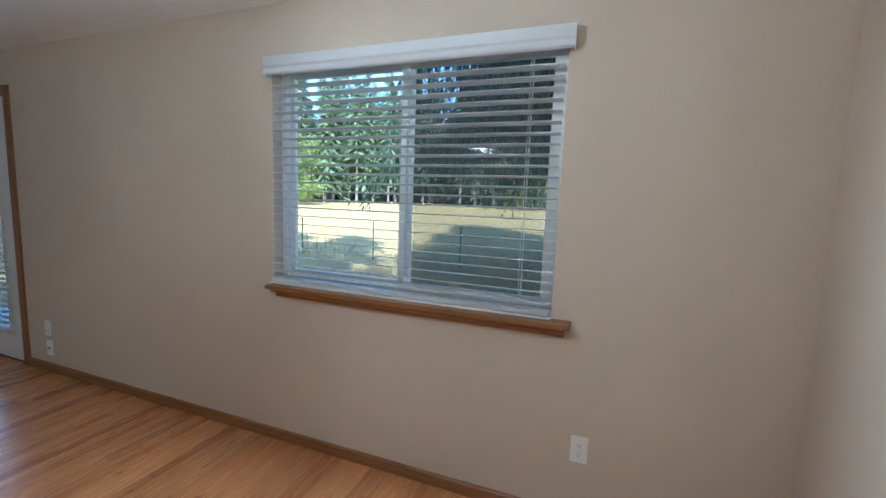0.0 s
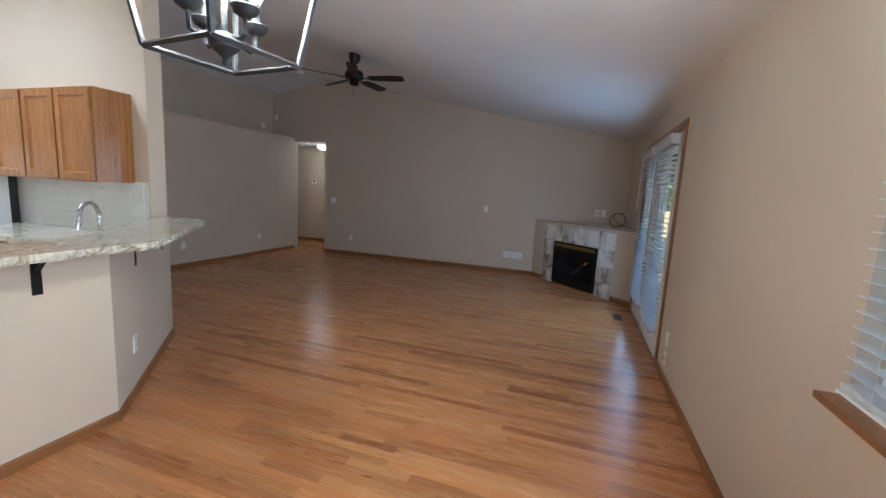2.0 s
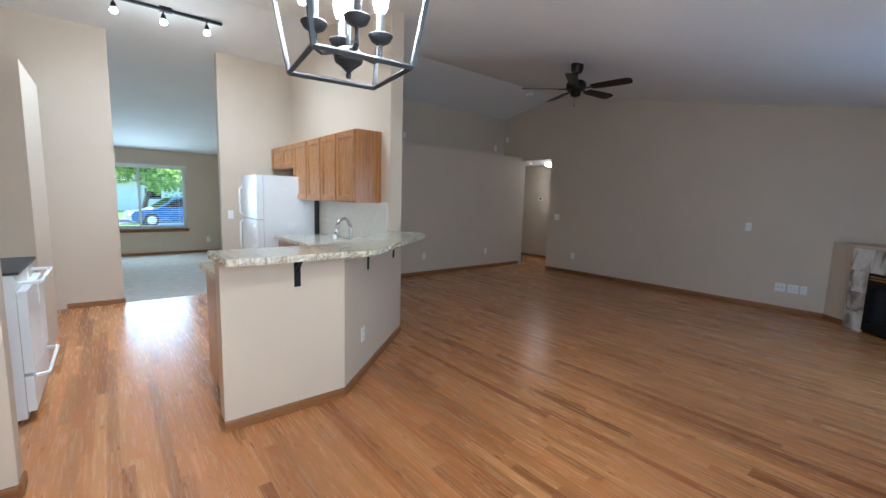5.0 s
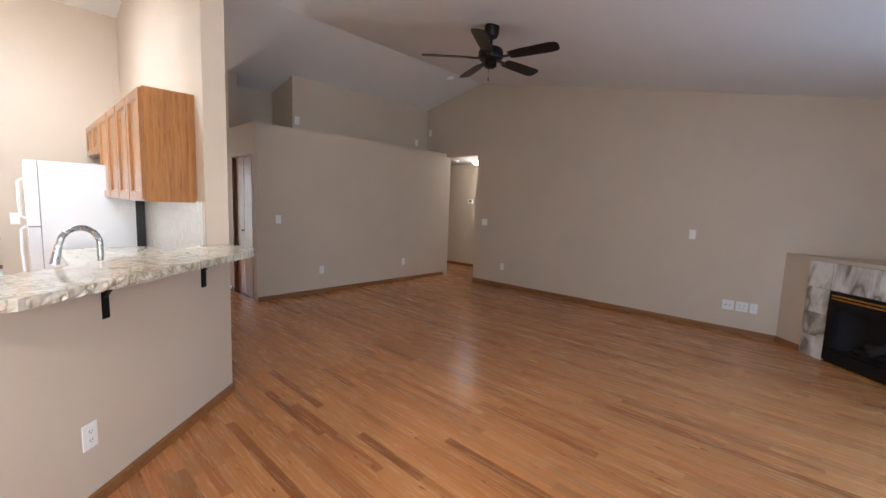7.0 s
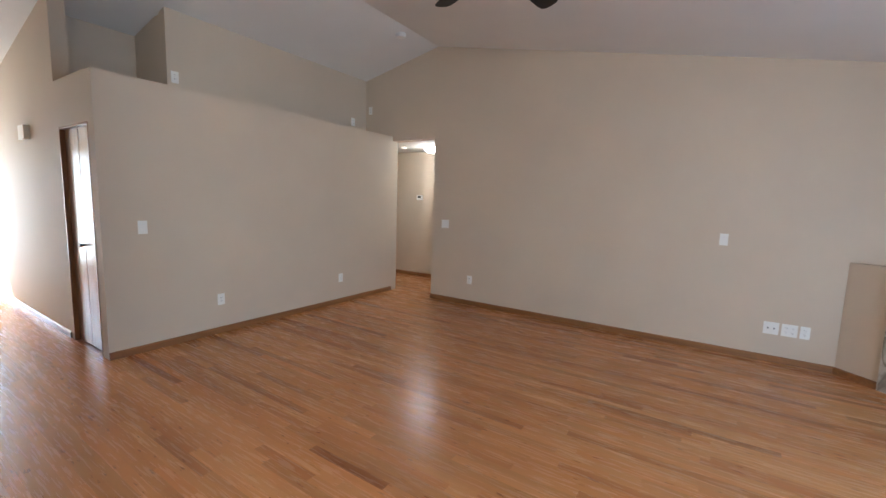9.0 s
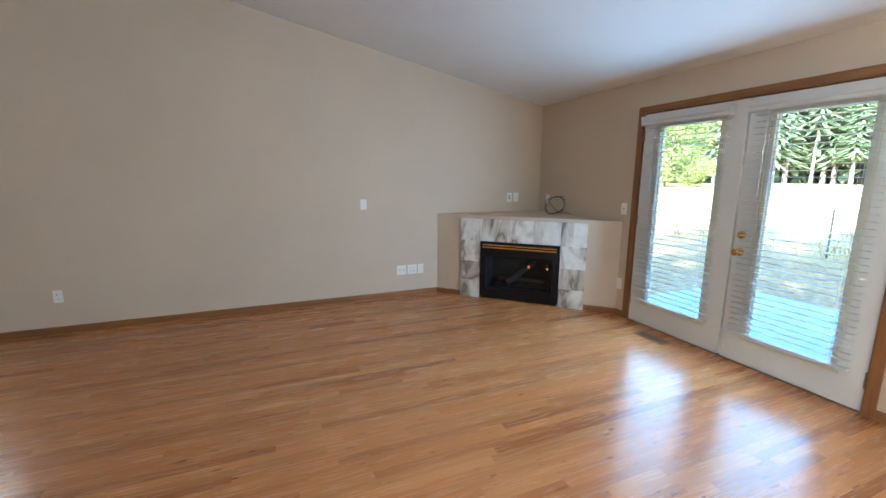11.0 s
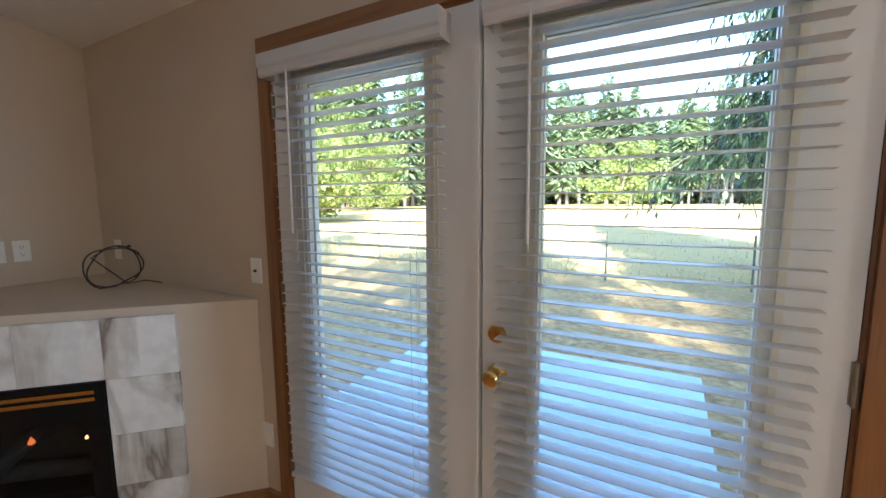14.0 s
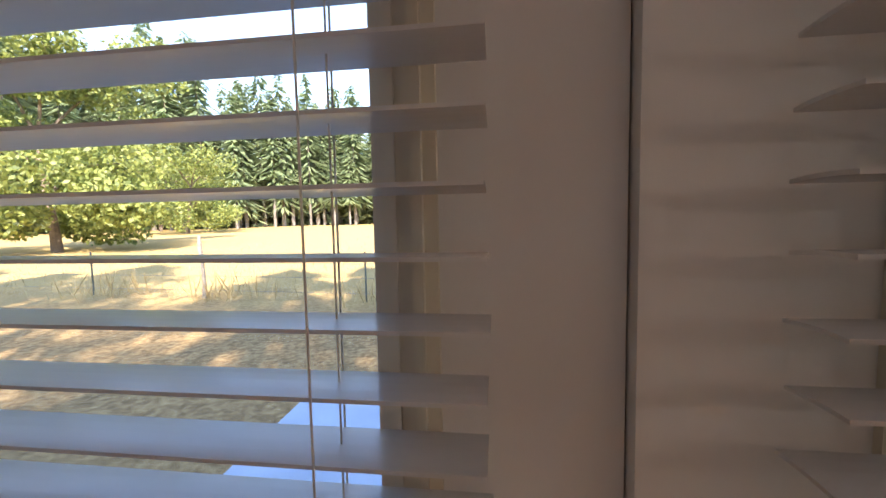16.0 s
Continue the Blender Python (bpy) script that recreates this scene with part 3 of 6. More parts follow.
def french_door(x0, x1, hinge_left, knob):
    """A white slab with one long glass light, hinges, and lock where it has one."""
    cx = (x0 + x1) / 2
    h, w = 2.035, x1 - x0
    top = structure(thing("door_1" if hinge_left else "door_2", (cx, 0, 0.012), "", "door"), "white full-light french door with brass lock" if knob else "white full-light french door standing closed", "door")
    st, gz0, gz1 = 0.134, 0.19, 1.94
    y0, y1 = 0.002, 0.046
    for lo, hi, nm in (((-w / 2, y0, 0), (-w / 2 + st, y1, h), "stile"), ((w / 2 - st, y0, 0), (w / 2, y1, h), "stile"),
                       ((-w / 2 + st, y0, 0), (w / 2 - st, y1, gz0), "rail"), ((-w / 2 + st, y0, gz1), (w / 2 - st, y1, h), "rail")):
        boxpart(nm, lo, hi, WHITE, top)
    bm = bmesh.new()
    a, b = -w / 2 + st, w / 2 - st
    for yy, s in ((y0, -1), (y1, 1)):
        for lo, hi in (((a, gz0), (a + 0.048, gz1)), ((b - 0.048, gz0), (b, gz1)), ((a + 0.048, gz0), (b - 0.048, gz0 + 0.048)), ((a + 0.048, gz1 - 0.048), (b - 0.048, gz1))):
            q0, q1 = sorted((yy + 0.007 * s, yy - 0.016 * s))
            box(bm, (lo[0], q0, lo[1]), (hi[0], q1, hi[1]))
        for k, (m0, m1) in enumerate(((0.010, 0.018), (0.030, 0.038))):
            q0, q1 = sorted((yy + 0.007 * s, yy + (0.014 - 0.004 * k) * s))
            for lo, hi in (((a + m0, gz0 + m0), (a + m1, gz1 - m0)), ((b - m1, gz0 + m0), (b - m0, gz1 - m0)), ((a + m1, gz0 + m0), (b - m1, gz0 + m1)), ((a + m1, gz1 - m1), (b - m1, gz1 - m0))):
                box(bm, (lo[0], q0, lo[1]), (hi[0], q1, hi[1]))
    part("glazing_bead", bm, BEAD, top, "cream moulded glazing frame", bevel=0.002)
    pane = boxpart("pane", (a + 0.03, 0.021, gz0 + 0.03), (b - 0.03, 0.027, gz1 - 0.03), PANE, top, "clear glass pane")
    pane.visible_shadow = False
    sx = -w / 2 if hinge_left else w / 2
    for z in (0.21, 1.025, 1.83):
        bm = bmesh.new()
        tube(bm, (sx, -0.004, z - 0.05), (sx, -0.004, z + 0.05), 0.0065, n=10)
        for k in (-0.054, 0.05):
            tube(bm, (sx, -0.004, z + k), (sx, -0.004, z + k + 0.004), 0.004, n=8)
        box(bm, (sx - 0.009, -0.0005, z - 0.05), (sx + 0.009, 0.0018, z + 0.05))
        part("hinge", bm, HINGE, top, "aged brass hinge", smooth=True)
    if knob:
        kx = -w / 2 + 0.052
        bm = bmesh.new()
        lathe(bm, [(0.033, 0.002), (0.033, -0.004), (0.028, -0.01), (0.012, -0.014), (0.011, -0.03), (0.018, -0.036), (0.027, -0.046), (0.028, -0.056), (0.022, -0.064), (0.010, -0.067)], (kx, 0, 0.875), axis="y")
        part("door_knob", bm, BRASS, top, "polished brass knob", smooth=True)
        bm = bmesh.new()
        lathe(bm, [(0.031, 0.002), (0.031, -0.005), (0.026, -0.012), (0.010, -0.013)], (kx, 0, 1.008), axis="y")
        box(bm, (kx - 0.005, -0.026, 0.99), (kx + 0.005, -0.012, 1.026))
        part("deadbolt", bm, BRASS, top, "brass deadbolt turn", smooth=True)
    else:
        # astragal on the passive leaf
        boxpart("astragal", (w / 2 + 0.0016, -0.016, 0.01), (w / 2 + 0.019, 0.028, h - 0.01), WHITE, top, bevel=0.003)
        # dark filler paints the shaded gap between the leaves and blocks stray light
        boxpart("gap_filler", (w / 2 + 0.0003, 0.029, 0.0), (w / 2 + 0.0257, 0.044, h), SLOT, top, "dark filler in the shaded gap between the doors")
    return top


french_door(1.657, 2.577, True, False)
french_door(2.603, 3.494, False, True)
blind(1.728, 2.480, -0.040, 0.245, 1.925, "white horizontal blind lowered on a french door", wand=1.845, group="french door blinds", vx=(1.690, 2.503), lift=0.052, tilt=-2)
blind(2.668, 3.418, -0.040, 0.245, 1.925, "white horizontal blind lowered on a french door", wand=2.775, group="french door blinds", vx=(2.640, 3.443), lift=0.052, tilt=-2)


# ---- windows ----
SCREEN = bpy.data.materials.new("insect_mesh")
SCREEN.use_nodes = True
_sn = SCREEN.node_tree
_sn.nodes["Principled BSDF"].inputs["Base Color"].default_value = (0.05, 0.05, 0.05, 1)
_sn.nodes["Principled BSDF"].inputs["Roughness"].default_value = 0.6
_sx = _sn.nodes.new("ShaderNodeMixShader")
_sx.inputs[0].default_value = 0.40
_sn.links.new(_sn.nodes.new("ShaderNodeBsdfTransparent").outputs[0], _sx.inputs[1])
_sn.links.new(_sn.nodes["Principled BSDF"].outputs[0], _sx.inputs[2])
_sn.links.new(_sx.outputs[0], _sn.nodes["Material Output"].inputs[0])


def slider(name, x0, x1, z0, z1, y, label, screen=False):
    """A vinyl sliding window: outer frame, two sashes, panes."""
    cx = (x0 + x1) / 2
    top = structure(thing(name, (cx, y, z0), label, "window"), label, "window")
    w, h = x1 - x0, z1 - z0
    bm = bmesh.new()
    f = 0.030
    for lo, hi in (((-w / 2, 0), (-w / 2 + f, h)), ((w / 2 - f, 0), (w / 2, h)), ((-w / 2 + f, 0), (w / 2 - f, 0.036)), ((-w / 2 + f, h - f), (w / 2 - f, h))):
        box(bm, (lo[0], -0.03, lo[1]), (hi[0], 0.045, hi[1]))
    part("window_frame", bm, VINYL, top, bevel=0.003)
    for k, (a, b, yy) in enumerate(((-w / 2 + f, 0.026, 0.012), (-0.022, w / 2 - f, -0.016))):
        bm = bmesh.new()
        s = 0.030
        for lo, hi in (((a, 0.036), (a + s, h - f)), ((b - s, 0.036), (b, h - f)), ((a + s, 0.036), (b - s, 0.036 + s)), ((a + s, h - f - s), (b - s, h - f))):
            box(bm, (lo[0], yy - 0.012, lo[1]), (hi[0], yy + 0.012, hi[1]))
        sash = part("sash", bm, VINYL, top, bevel=0.002)
        p = boxpart("pane", (a + s - 0.005, yy - 0.003, 0.036 + s - 0.005), (b - s + 0.005, yy + 0.003, h - f - s + 0.005), PANE, sash)
        p.visible_shadow = False
    if screen:
        mesh = boxpart("insect_screen", (0.026, 0.030, 0.036), (w / 2 - f, 0.0308, h - f), SCREEN, top, "dark grey insect screen over one half")
        mesh.visible_shadow = False
    return top


slider("window_1", WIN[0], WIN[1], WIN[2], WIN[3], 0.10, "white vinyl sliding window of the dining area", True)
slider("window_2", LW[0], LW[1], LW[2], LW[3], -11.70, "white vinyl sliding window of the living room")
blind(WIN[0] + 0.012, WIN[1] - 0.012, -0.002, WIN[2] + 0.012, WIN[3] - 0.075, "white horizontal blind lowered in the dining window", wand=None, vx=(5.977, 7.50), valance=0.085, tilt=-6)
blind(LW[0] + 0.012, LW[1] - 0.012, -11.63, LW[2] + 0.02, LW[3] - 0.075, "white horizontal blind in the living room window", facing=-1)


def stool(name, x0, x1, y0, y1, z, label):
    """Projecting stained stool with a moulded apron under it."""
    top = structure(thing(name, ((x0 + x1) / 2, y0, z), label, "window sill"), label, "window sill")
    w, s = (x1 - x0) / 2, 1 if y1 > y0 else -1
    bm = bmesh.new()
    box(bm, (-w, min(0, y1 - y0), -0.02), (w, max(0, y1 - y0), 0.0))
    part("stool", bm, TRIM, top, bevel=0.004)
    bm = bmesh.new()
    prism(bm, [(0.012 * s, -0.021), (0.085 * s, -0.021), (0.085 * s, -0.07), (0.065 * s, -0.07), (0.055 * s, -0.05), (0.022 * s, -0.036)], "x", -w + 0.02, w - 0.02)
    part("apron", bm, TRIM, top)
    return top


stool("window_sill", 6.004, 7.555, -0.09, -0.002, 0.917, "stained oak window sill with a moulded apron")
_bm = bmesh.new()
box(_bm, (WIN[0] + 0.001, -0.03, WIN[2] - 0.004), (WIN[1] - 0.001, 0.08, WIN[2] + 0.010))
structure(part("sill_ledge", _bm, VINYL), "white ledge at the foot of the window", "window sill")
stool("window_sill_2", LW[0] - 0.04, LW[1] + 0.04, -11.53, -11.62, LW[2], "stained oak living room window sill")


# ---- corner fireplace ----
# local frame: u along the diagonal face from the gable wall, v outward into the room
FP = Matrix(((0.7053, 0.7090, 0, 0.0), (0.7090, -0.7053, 0, -1.493), (0, 0, 1, 0), (0, 0, 0, 1)))
FPL = 2.105


def fp_part(name, bm, material, parent, label="", bevel=0.0, smooth=False):
    return part(name, bm, material, parent, label, bevel, smooth, FP)


fireplace = thing("fireplace", (0, 0, 0), "corner gas fireplace with white marble tile surround", "fireplace")
_bm = bmesh.new()
_a, _b, _c = Vector((0.003, -1.485, 0)), Vector((0.003, -0.003, 0)), Vector((1.48, -0.003, 0))
_d = (_c - _a).normalized()
_lo, _hi = [_bm.verts.new((p.x, p.y, -0.02)) for p in (_a, _b, _c)], [_bm.verts.new((p.x, p.y, 1.0)) for p in (_a, _b, _c)]
_hole = []
for u, z in ((0.64, 0.125), (1.42, 0.125), (1.42, 0.545), (0.64, 0.545)):
    p = _a + _d * u
    _hole.append(_bm.verts.new((p.x, p.y, z)))
_rim = (_lo[0], _lo[2], _hi[2], _hi[0])
for f in ([_lo[0], _lo[1], _lo[2]], [_hi[0], _hi[1], _hi[2]], [_lo[0], _lo[1], _hi[1], _hi[0]], [_lo[1], _lo[2], _hi[2], _hi[1]]):
    _bm.faces.new(f)
for k in range(4):
    _bm.faces.new((_rim[k], _rim[(k + 1) % 4], _hole[(k + 1) % 4], _hole[k]))
bmesh.ops.recalc_face_normals(_bm, faces=_bm.faces)
part("chimney_breast", _bm, WALL, fireplace, "painted drywall corner box with flat mantel top")
FB = (0.578, 1.492, 0.70)
M0, M1, MT = 0.325, 1.77, 0.965
joints = [M0, FB[0] - 0.004, 0.90, 1.20, FB[1] + 0.004, M1]


def slab_tile(u0, u1, z0, z1):
    bm = bmesh.new()
    box(bm, (u0 + 0.0012, 0.0, z0 + 0.0012), (u1 - 0.0012, 0.024, z1 - 0.0012))
    fp_part("tile", bm, MARBLE, fireplace, bevel=0.0015)


for u0, u1 in zip(joints, joints[1:]):
    slab_tile(u0, u1, FB[2] + 0.002, MT)
for u0, u1 in ((joints[0], joints[1]), (joints[4], joints[5])):
    for z0, z1 in ((0.0, 0.215), (0.215, 0.45), (0.45, FB[2] + 0.002)):
        slab_tile(u0, u1, z0, z1)
# firebox insert
_bm = bmesh.new()
w0, w1 = FB[0], FB[1]
for lo, hi in (((w0, 0.03), (w0 + 0.07, FB[2])), ((w1 - 0.07, 0.03), (w1, FB[2])), ((w0 + 0.07, 0.03), (w1 - 0.07, 0.13)), ((w0 + 0.07, 0.54), (w1 - 0.07, FB[2]))):
    box(_bm, (lo[0], -0.01, lo[1]), (hi[0], 0.034, hi[1]))
fp_part("firebox_frame", _bm, BLACK, fireplace, "black steel firebox face", bevel=0.003)
for z in (0.655, 0.625):
    _bm = bmesh.new()
    box(_bm, (w0 + 0.03, 0.03, z), (w1 - 0.03, 0.044, z + 0.016))
    fp_part("brass_louver", _bm, BRASS, fireplace, "polished brass louver bar", bevel=0.004)
_bm = bmesh.new()
box(_bm, (w0 + 0.01, 0.01, 0.0), (w1 - 0.01, 0.040, 0.016))
fp_part("brass_foot", _bm, BRASS, fireplace, "brass strip at the foot", bevel=0.003)
_bm = bmesh.new()
box(_bm, (w0 + 0.02, 0.0, 0.016), (w1 - 0.02, 0.030, 0.03))
fp_part("lower_louver", _bm, BLACK, fireplace)
_bm = bmesh.new()
box(_bm, (w0 + 0.07, 0.004, 0.13), (w1 - 0.07, 0.012, 0.54))
fp_part("glass_front", _bm, PANE, fireplace, "ceramic glass front").visible_shadow = False
# firebox behind the glass: liner, burner, logs, glowing spot and pilot flame
SOOT = mat("sooty_liner", (0.010, 0.010, 0.011), 0.8, vary=0.3, scale=9)
_bm = bmesh.new()
for lo, hi in (((0.62, -0.34, 0.10), (1.45, -0.32, 0.57)), ((0.62, -0.32, 0.10), (0.64, -0.012, 0.57)), ((1.43, -0.32, 0.10), (1.45, -0.012, 0.57)), ((0.64, -0.32, 0.10), (1.43, -0.012, 0.125)), ((0.64, -0.32, 0.545), (1.43, -0.012, 0.57))):
    box(_bm, lo, hi)
fp_part("liner", _bm, SOOT, fireplace, "sooty black firebox")
_bm = bmesh.new()
box(_bm, (0.72, -0.22, 0.126), (1.36, -0.08, 0.165))
fp_part("burner", _bm, BLACK, fireplace, bevel=0.006)
LOG = mat("ceramic_log", (0.02, 0.018, 0.016), 0.9, vary=0.45, scale=14, bump=1.0, bump_scale=40)
for pts, r in ((((0.88, -0.10, 0.20), (0.96, -0.12, 0.25), (1.06, -0.15, 0.35), (1.19, -0.18, 0.46)), 0.034), (((0.76, -0.21, 0.20), (1.0, -0.22, 0.215), (1.32, -0.20, 0.205)), 0.04)):
    _bm = bmesh.new()
    pipe(_bm, pts, [r * (1.15 - 0.12 * i) for i in range(len(pts))], 10)
    fp_part("log", _bm, LOG, fireplace, "grey ceramic log", smooth=True)
for u, v, z, r, nm, glow in ((1.13, -0.125, 0.395, 0.013, "ember", emitter("ember_glow", (1.0, 0.22, 0.05), 0.06)), (1.345, -0.10, 0.395, 0.007, "pilot_flame", emitter("flame_glow", (1.0, 0.45, 0.16), 0.3))):
    _bm = bmesh.new()
    lathe(_bm, [(0.0, -r * 0.9), (r, -r * 0.3), (r * 0.9, r * 0.5), (r * 0.35, r * 1.6), (0.0, r * 2.2)], (u, v, z), 10)
    fp_part(nm, _bm, glow, fireplace, "small orange glow", smooth=True)
_bm = bmesh.new()
box(_bm, (w0 + 0.07, 0.012, 0.145), (w1 - 0.07, 0.024, 0.16))
fp_part("glass_trim", _bm, BLACK, fireplace)
for u0, u1 in ((0.006, M0), (M1, FPL - 0.006)):
    _bm = bmesh.new()
    prism(_bm, [(0.0, 0.0), (0.013, 0.0), (0.013, 0.054), (0.006, 0.063), (0.0, 0.063)], "x", u0, u1)
    structure(part("baseboard", _bm, TRIM, matrix=FP), "stained oak baseboard beside the fireplace", "baseboard")


# ---- kitchen ----
def panel_door(parent, y0, y1, z0, z1, x):
    """A framed cabinet door facing east with a recessed flat panel."""
    s = 0.052
    bm = bmesh.new()
    for lo, hi in (((y0, z0), (y0 + s, z1)), ((y1 - s, z0), (y1, z1)), ((y0 + s, z0), (y1 - s, z0 + s)), ((y0 + s, z1 - s), (y1 - s, z1))):
        box(bm, (x, lo[0], lo[1]), (x + 0.019, hi[0], hi[1]))
    door = part("door", bm, OAK, parent, bevel=0.003)
    boxpart("panel", (x + 0.001, y0 + s - 0.002, z0 + s - 0.002), (x + 0.005, y1 - s + 0.002, z1 - s + 0.002), OAK, door)
    bm = bmesh.new()
    inner = [(y0 + s, z0 + s), (y1 - s, z0 + s), (y1 - s, z1 - s), (y0 + s, z1 - s)]
    m = 0.012
    low = [(y0 + s + m, z0 + s + m), (y1 - s - m, z0 + s + m), (y1 - s - m, z1 - s - m), (y0 + s + m, z1 - s - m)]
    a = [bm.verts.new((x + 0.016, p, q)) for p, q in inner]
    b = [bm.verts.new((x + 0.0055, p, q)) for p, q in low]
    c = [bm.verts.new((x + 0.0055, p, q)) for p, q in inner]
    for k in range(4):
        n = (k + 1) % 4
        bm.faces.new((a[k], a[n], b[n], b[k]))
        bm.faces.new((b[k], b[n], c[n], c[k]))
        bm.faces.new((c[k], c[n], a[n], a[k]))
    part("moulding", bm, OAK, door)
    return door


def wall_cabinet(y0, y1, z0, z1, splits, label):
    cab = thing("wall_cabinet", (4.912, (y0 + y1) / 2, z0), label, "cabinet", "kitchen wall cabinets")
    cy = (y0 + y1) / 2
    boxpart("body", (0, y0 - cy, 0), (0.29, y1 - cy, z1 - z0), OAK, cab, bevel=0.002)
    for a, b in zip(splits, splits[1:]):
        panel_door(cab, min(a, b) + 0.012 - cy, max(a, b) - 0.012 - cy, 0.012, z1 - z0 - 0.012, 0.2905)
    return cab


wall_cabinet(-5.205, -4.37, 1.348, 2.07, (-4.37, -4.79, -5.205), "honey oak two-door wall cabinet over the sink")
wall_cabinet(-6.09, -5.207, 1.348, 2.07, (-5.207, -5.63, -6.09), "honey oak two-door wall cabinet over the counter")
wall_cabinet(-6.995, -6.092, 1.76, 2.07, (-6.092, -6.54, -6.995), "short honey oak cabinet over the refrigerator")

# bar top with a rough chiselled edge
def rough_slab(poly, z0, z1, rough_edges, seed):
    """A stone slab whose listed edges are chiselled."""
    rnd = random.Random(seed)
    ring = []
    for i, p in enumerate(poly):
        q = poly[(i + 1) % len(poly)]
        n = max(1, int((Vector(q) - Vector(p)).length / 0.022)) if i in rough_edges else 1
        for k in range(n):
            ring.append((Vector(p).lerp(Vector(q), k / n), i in rough_edges and k > 0))
    c = sum((p for p, _ in ring), Vector((0, 0))) / len(ring)
    bm = bmesh.new()
    rows = []
    for z, amp, inset in ((z0, 0.009, 0.004), (z0 + 0.3 * (z1 - z0), 0.010, -0.004), (z0 + 0.7 * (z1 - z0), 0.009, -0.003), (z1, 0.003, 0.0)):
        row = []
        for p, rg in ring:
            d = (c - p).normalized()
            row.append(bm.verts.new((*(p + d * (inset + rnd.uniform(-amp, amp) if rg else 0.0)), z + (rnd.uniform(-0.003, 0.003) if rg and z0 < z < z1 else 0))))
        rows.append(row)
    m = len(ring)
    for a, b in zip(rows, rows[1:]):
        for i in range(m):
            bm.faces.new((a[i], a[(i + 1) % m], b[(i + 1) % m], b[i]))
    bm.faces.new(rows[0][::-1])
    bm.faces.new(rows[-1])
    return bm


# bar top with a rough chiselled edge
_bm = rough_slab([(6.685, -3.30), (6.66, -2.955), (6.62, -2.93), (5.80, -2.935), (4.80, -3.745), (4.755, -3.80), (4.74, -3.95), (4.765, -4.195), (4.915, -4.195), (5.945, -3.36), (6.68, -3.36)], 1.031, 1.07, (0, 1, 2, 3, 4, 5, 6), 4)
tagged(part("bar_top", _bm, GRANITE), "cream and brown granite breakfast bar top with rough edge", "countertop")
_bm = bmesh.new()
prism(_bm, [(6.63, -3.325), (6.63, -3.98), (5.75, -3.98), (5.56, -4.2), (5.56, -5.80), (4.923, -5.80), (4.923, -4.305), (5.93, -3.325)], "z", 0.872, 0.91)
tagged(part("counter_top", _bm, GRANITE, bevel=0.005), "cream and brown granite kitchen counter", "countertop")


def base_cabinet(poly, label, end=None):
    cab = thing("base_cabinet", (poly[0][0], poly[0][1], 0), label, "cabinet", "kitchen base cabinets")
    inv = Matrix.Translation((-poly[0][0], -poly[0][1], 0))
    bm = bmesh.new()
    prism(bm, poly, "z", 0.10, 0.871)
    part("body", bm, OAK, cab, bevel=0.002, matrix=inv)
    c = Vector((sum(p[0] for p in poly) / len(poly), sum(p[1] for p in poly) / len(poly), 0))
    bm = bmesh.new()
    prism(bm, [tuple(c.xy + (Vector(p) - c.xy) * 0.88) for p in poly], "z", 0.0, 0.10)
    part("toe_kick", bm, SLOT, cab, matrix=inv)
    return cab


base_cabinet([(6.60, -3.327), (6.60, -3.94), (5.80, -3.94), (5.93, -3.327)], "stained oak base cabinet at the end of the bar")
base_cabinet([(5.52, -4.95), (5.52, -5.79), (4.925, -5.79), (4.925, -4.95)], "stained oak base cabinet under the counter")

bracket_at = [((6.21, -3.2), 0.0), ((5.535, -3.52), 41.0), ((5.0, -3.983), 41.0)]
for (bx, by), rz in bracket_at:
    br = thing("bracket", (bx, by, 1.03), "black steel angle bracket under the bar top", "bracket", "bar brackets", rz=rz)
    _bm = bmesh.new()
    box(_bm, (-0.02, 0.0, -0.20), (0.02, 0.008, 0.0))
    part("upright", _bm, BLACK, br, bevel=0.002)
    _bm = bmesh.new()
    box(_bm, (-0.02, 0.008, -0.008), (0.02, 0.20, 0.0))
    part("arm", _bm, BLACK, br, bevel=0.002)
    _bm = bmesh.new()
    prism(_bm, [(0.008, -0.105), (0.030, -0.075), (0.098, -0.008), (0.082, -0.008), (0.022, -0.066), (0.008, -0.085)], "x", -0.011, 0.011)
    part("brace", _bm, BLACK, br)

faucet = thing("kitchen_faucet", (5.495, -3.90, 0.91), "brushed steel gooseneck pull-down faucet", "faucet", rz=25)
_bm = bmesh.new()
lathe(_bm, [(0.027, 0.0), (0.027, 0.008), (0.019, 0.02), (0.017, 0.10), (0.0135, 0.105)])
part("base", _bm, STEEL, faucet, smooth=True)
_bm = bmesh.new()
pipe(_bm, [(0, 0, 0.1), (0, 0, 0.21)] + [(0.088 - 0.088 * math.cos(a), 0, 0.222 + 0.088 * math.sin(a)) for a in [i * math.pi / 12 for i in range(11)]] + [(0.183, 0, 0.212)], 0.014, 12)
part("neck", _bm, STEEL, faucet, smooth=True)
_bm = bmesh.new()
tube(_bm, (0.178, 0, 0.229), (0.198, 0, 0.140), 0.015, 0.019, 14)
part("spray_head", _bm, STEEL, faucet, smooth=True)
_bm = bmesh.new()
tube(_bm, (0, -0.015, 0.06), (0.0, -0.075, 0.10), 0.006, 0.008, 10)
part("lever", _bm, STEEL, faucet, smooth=True)

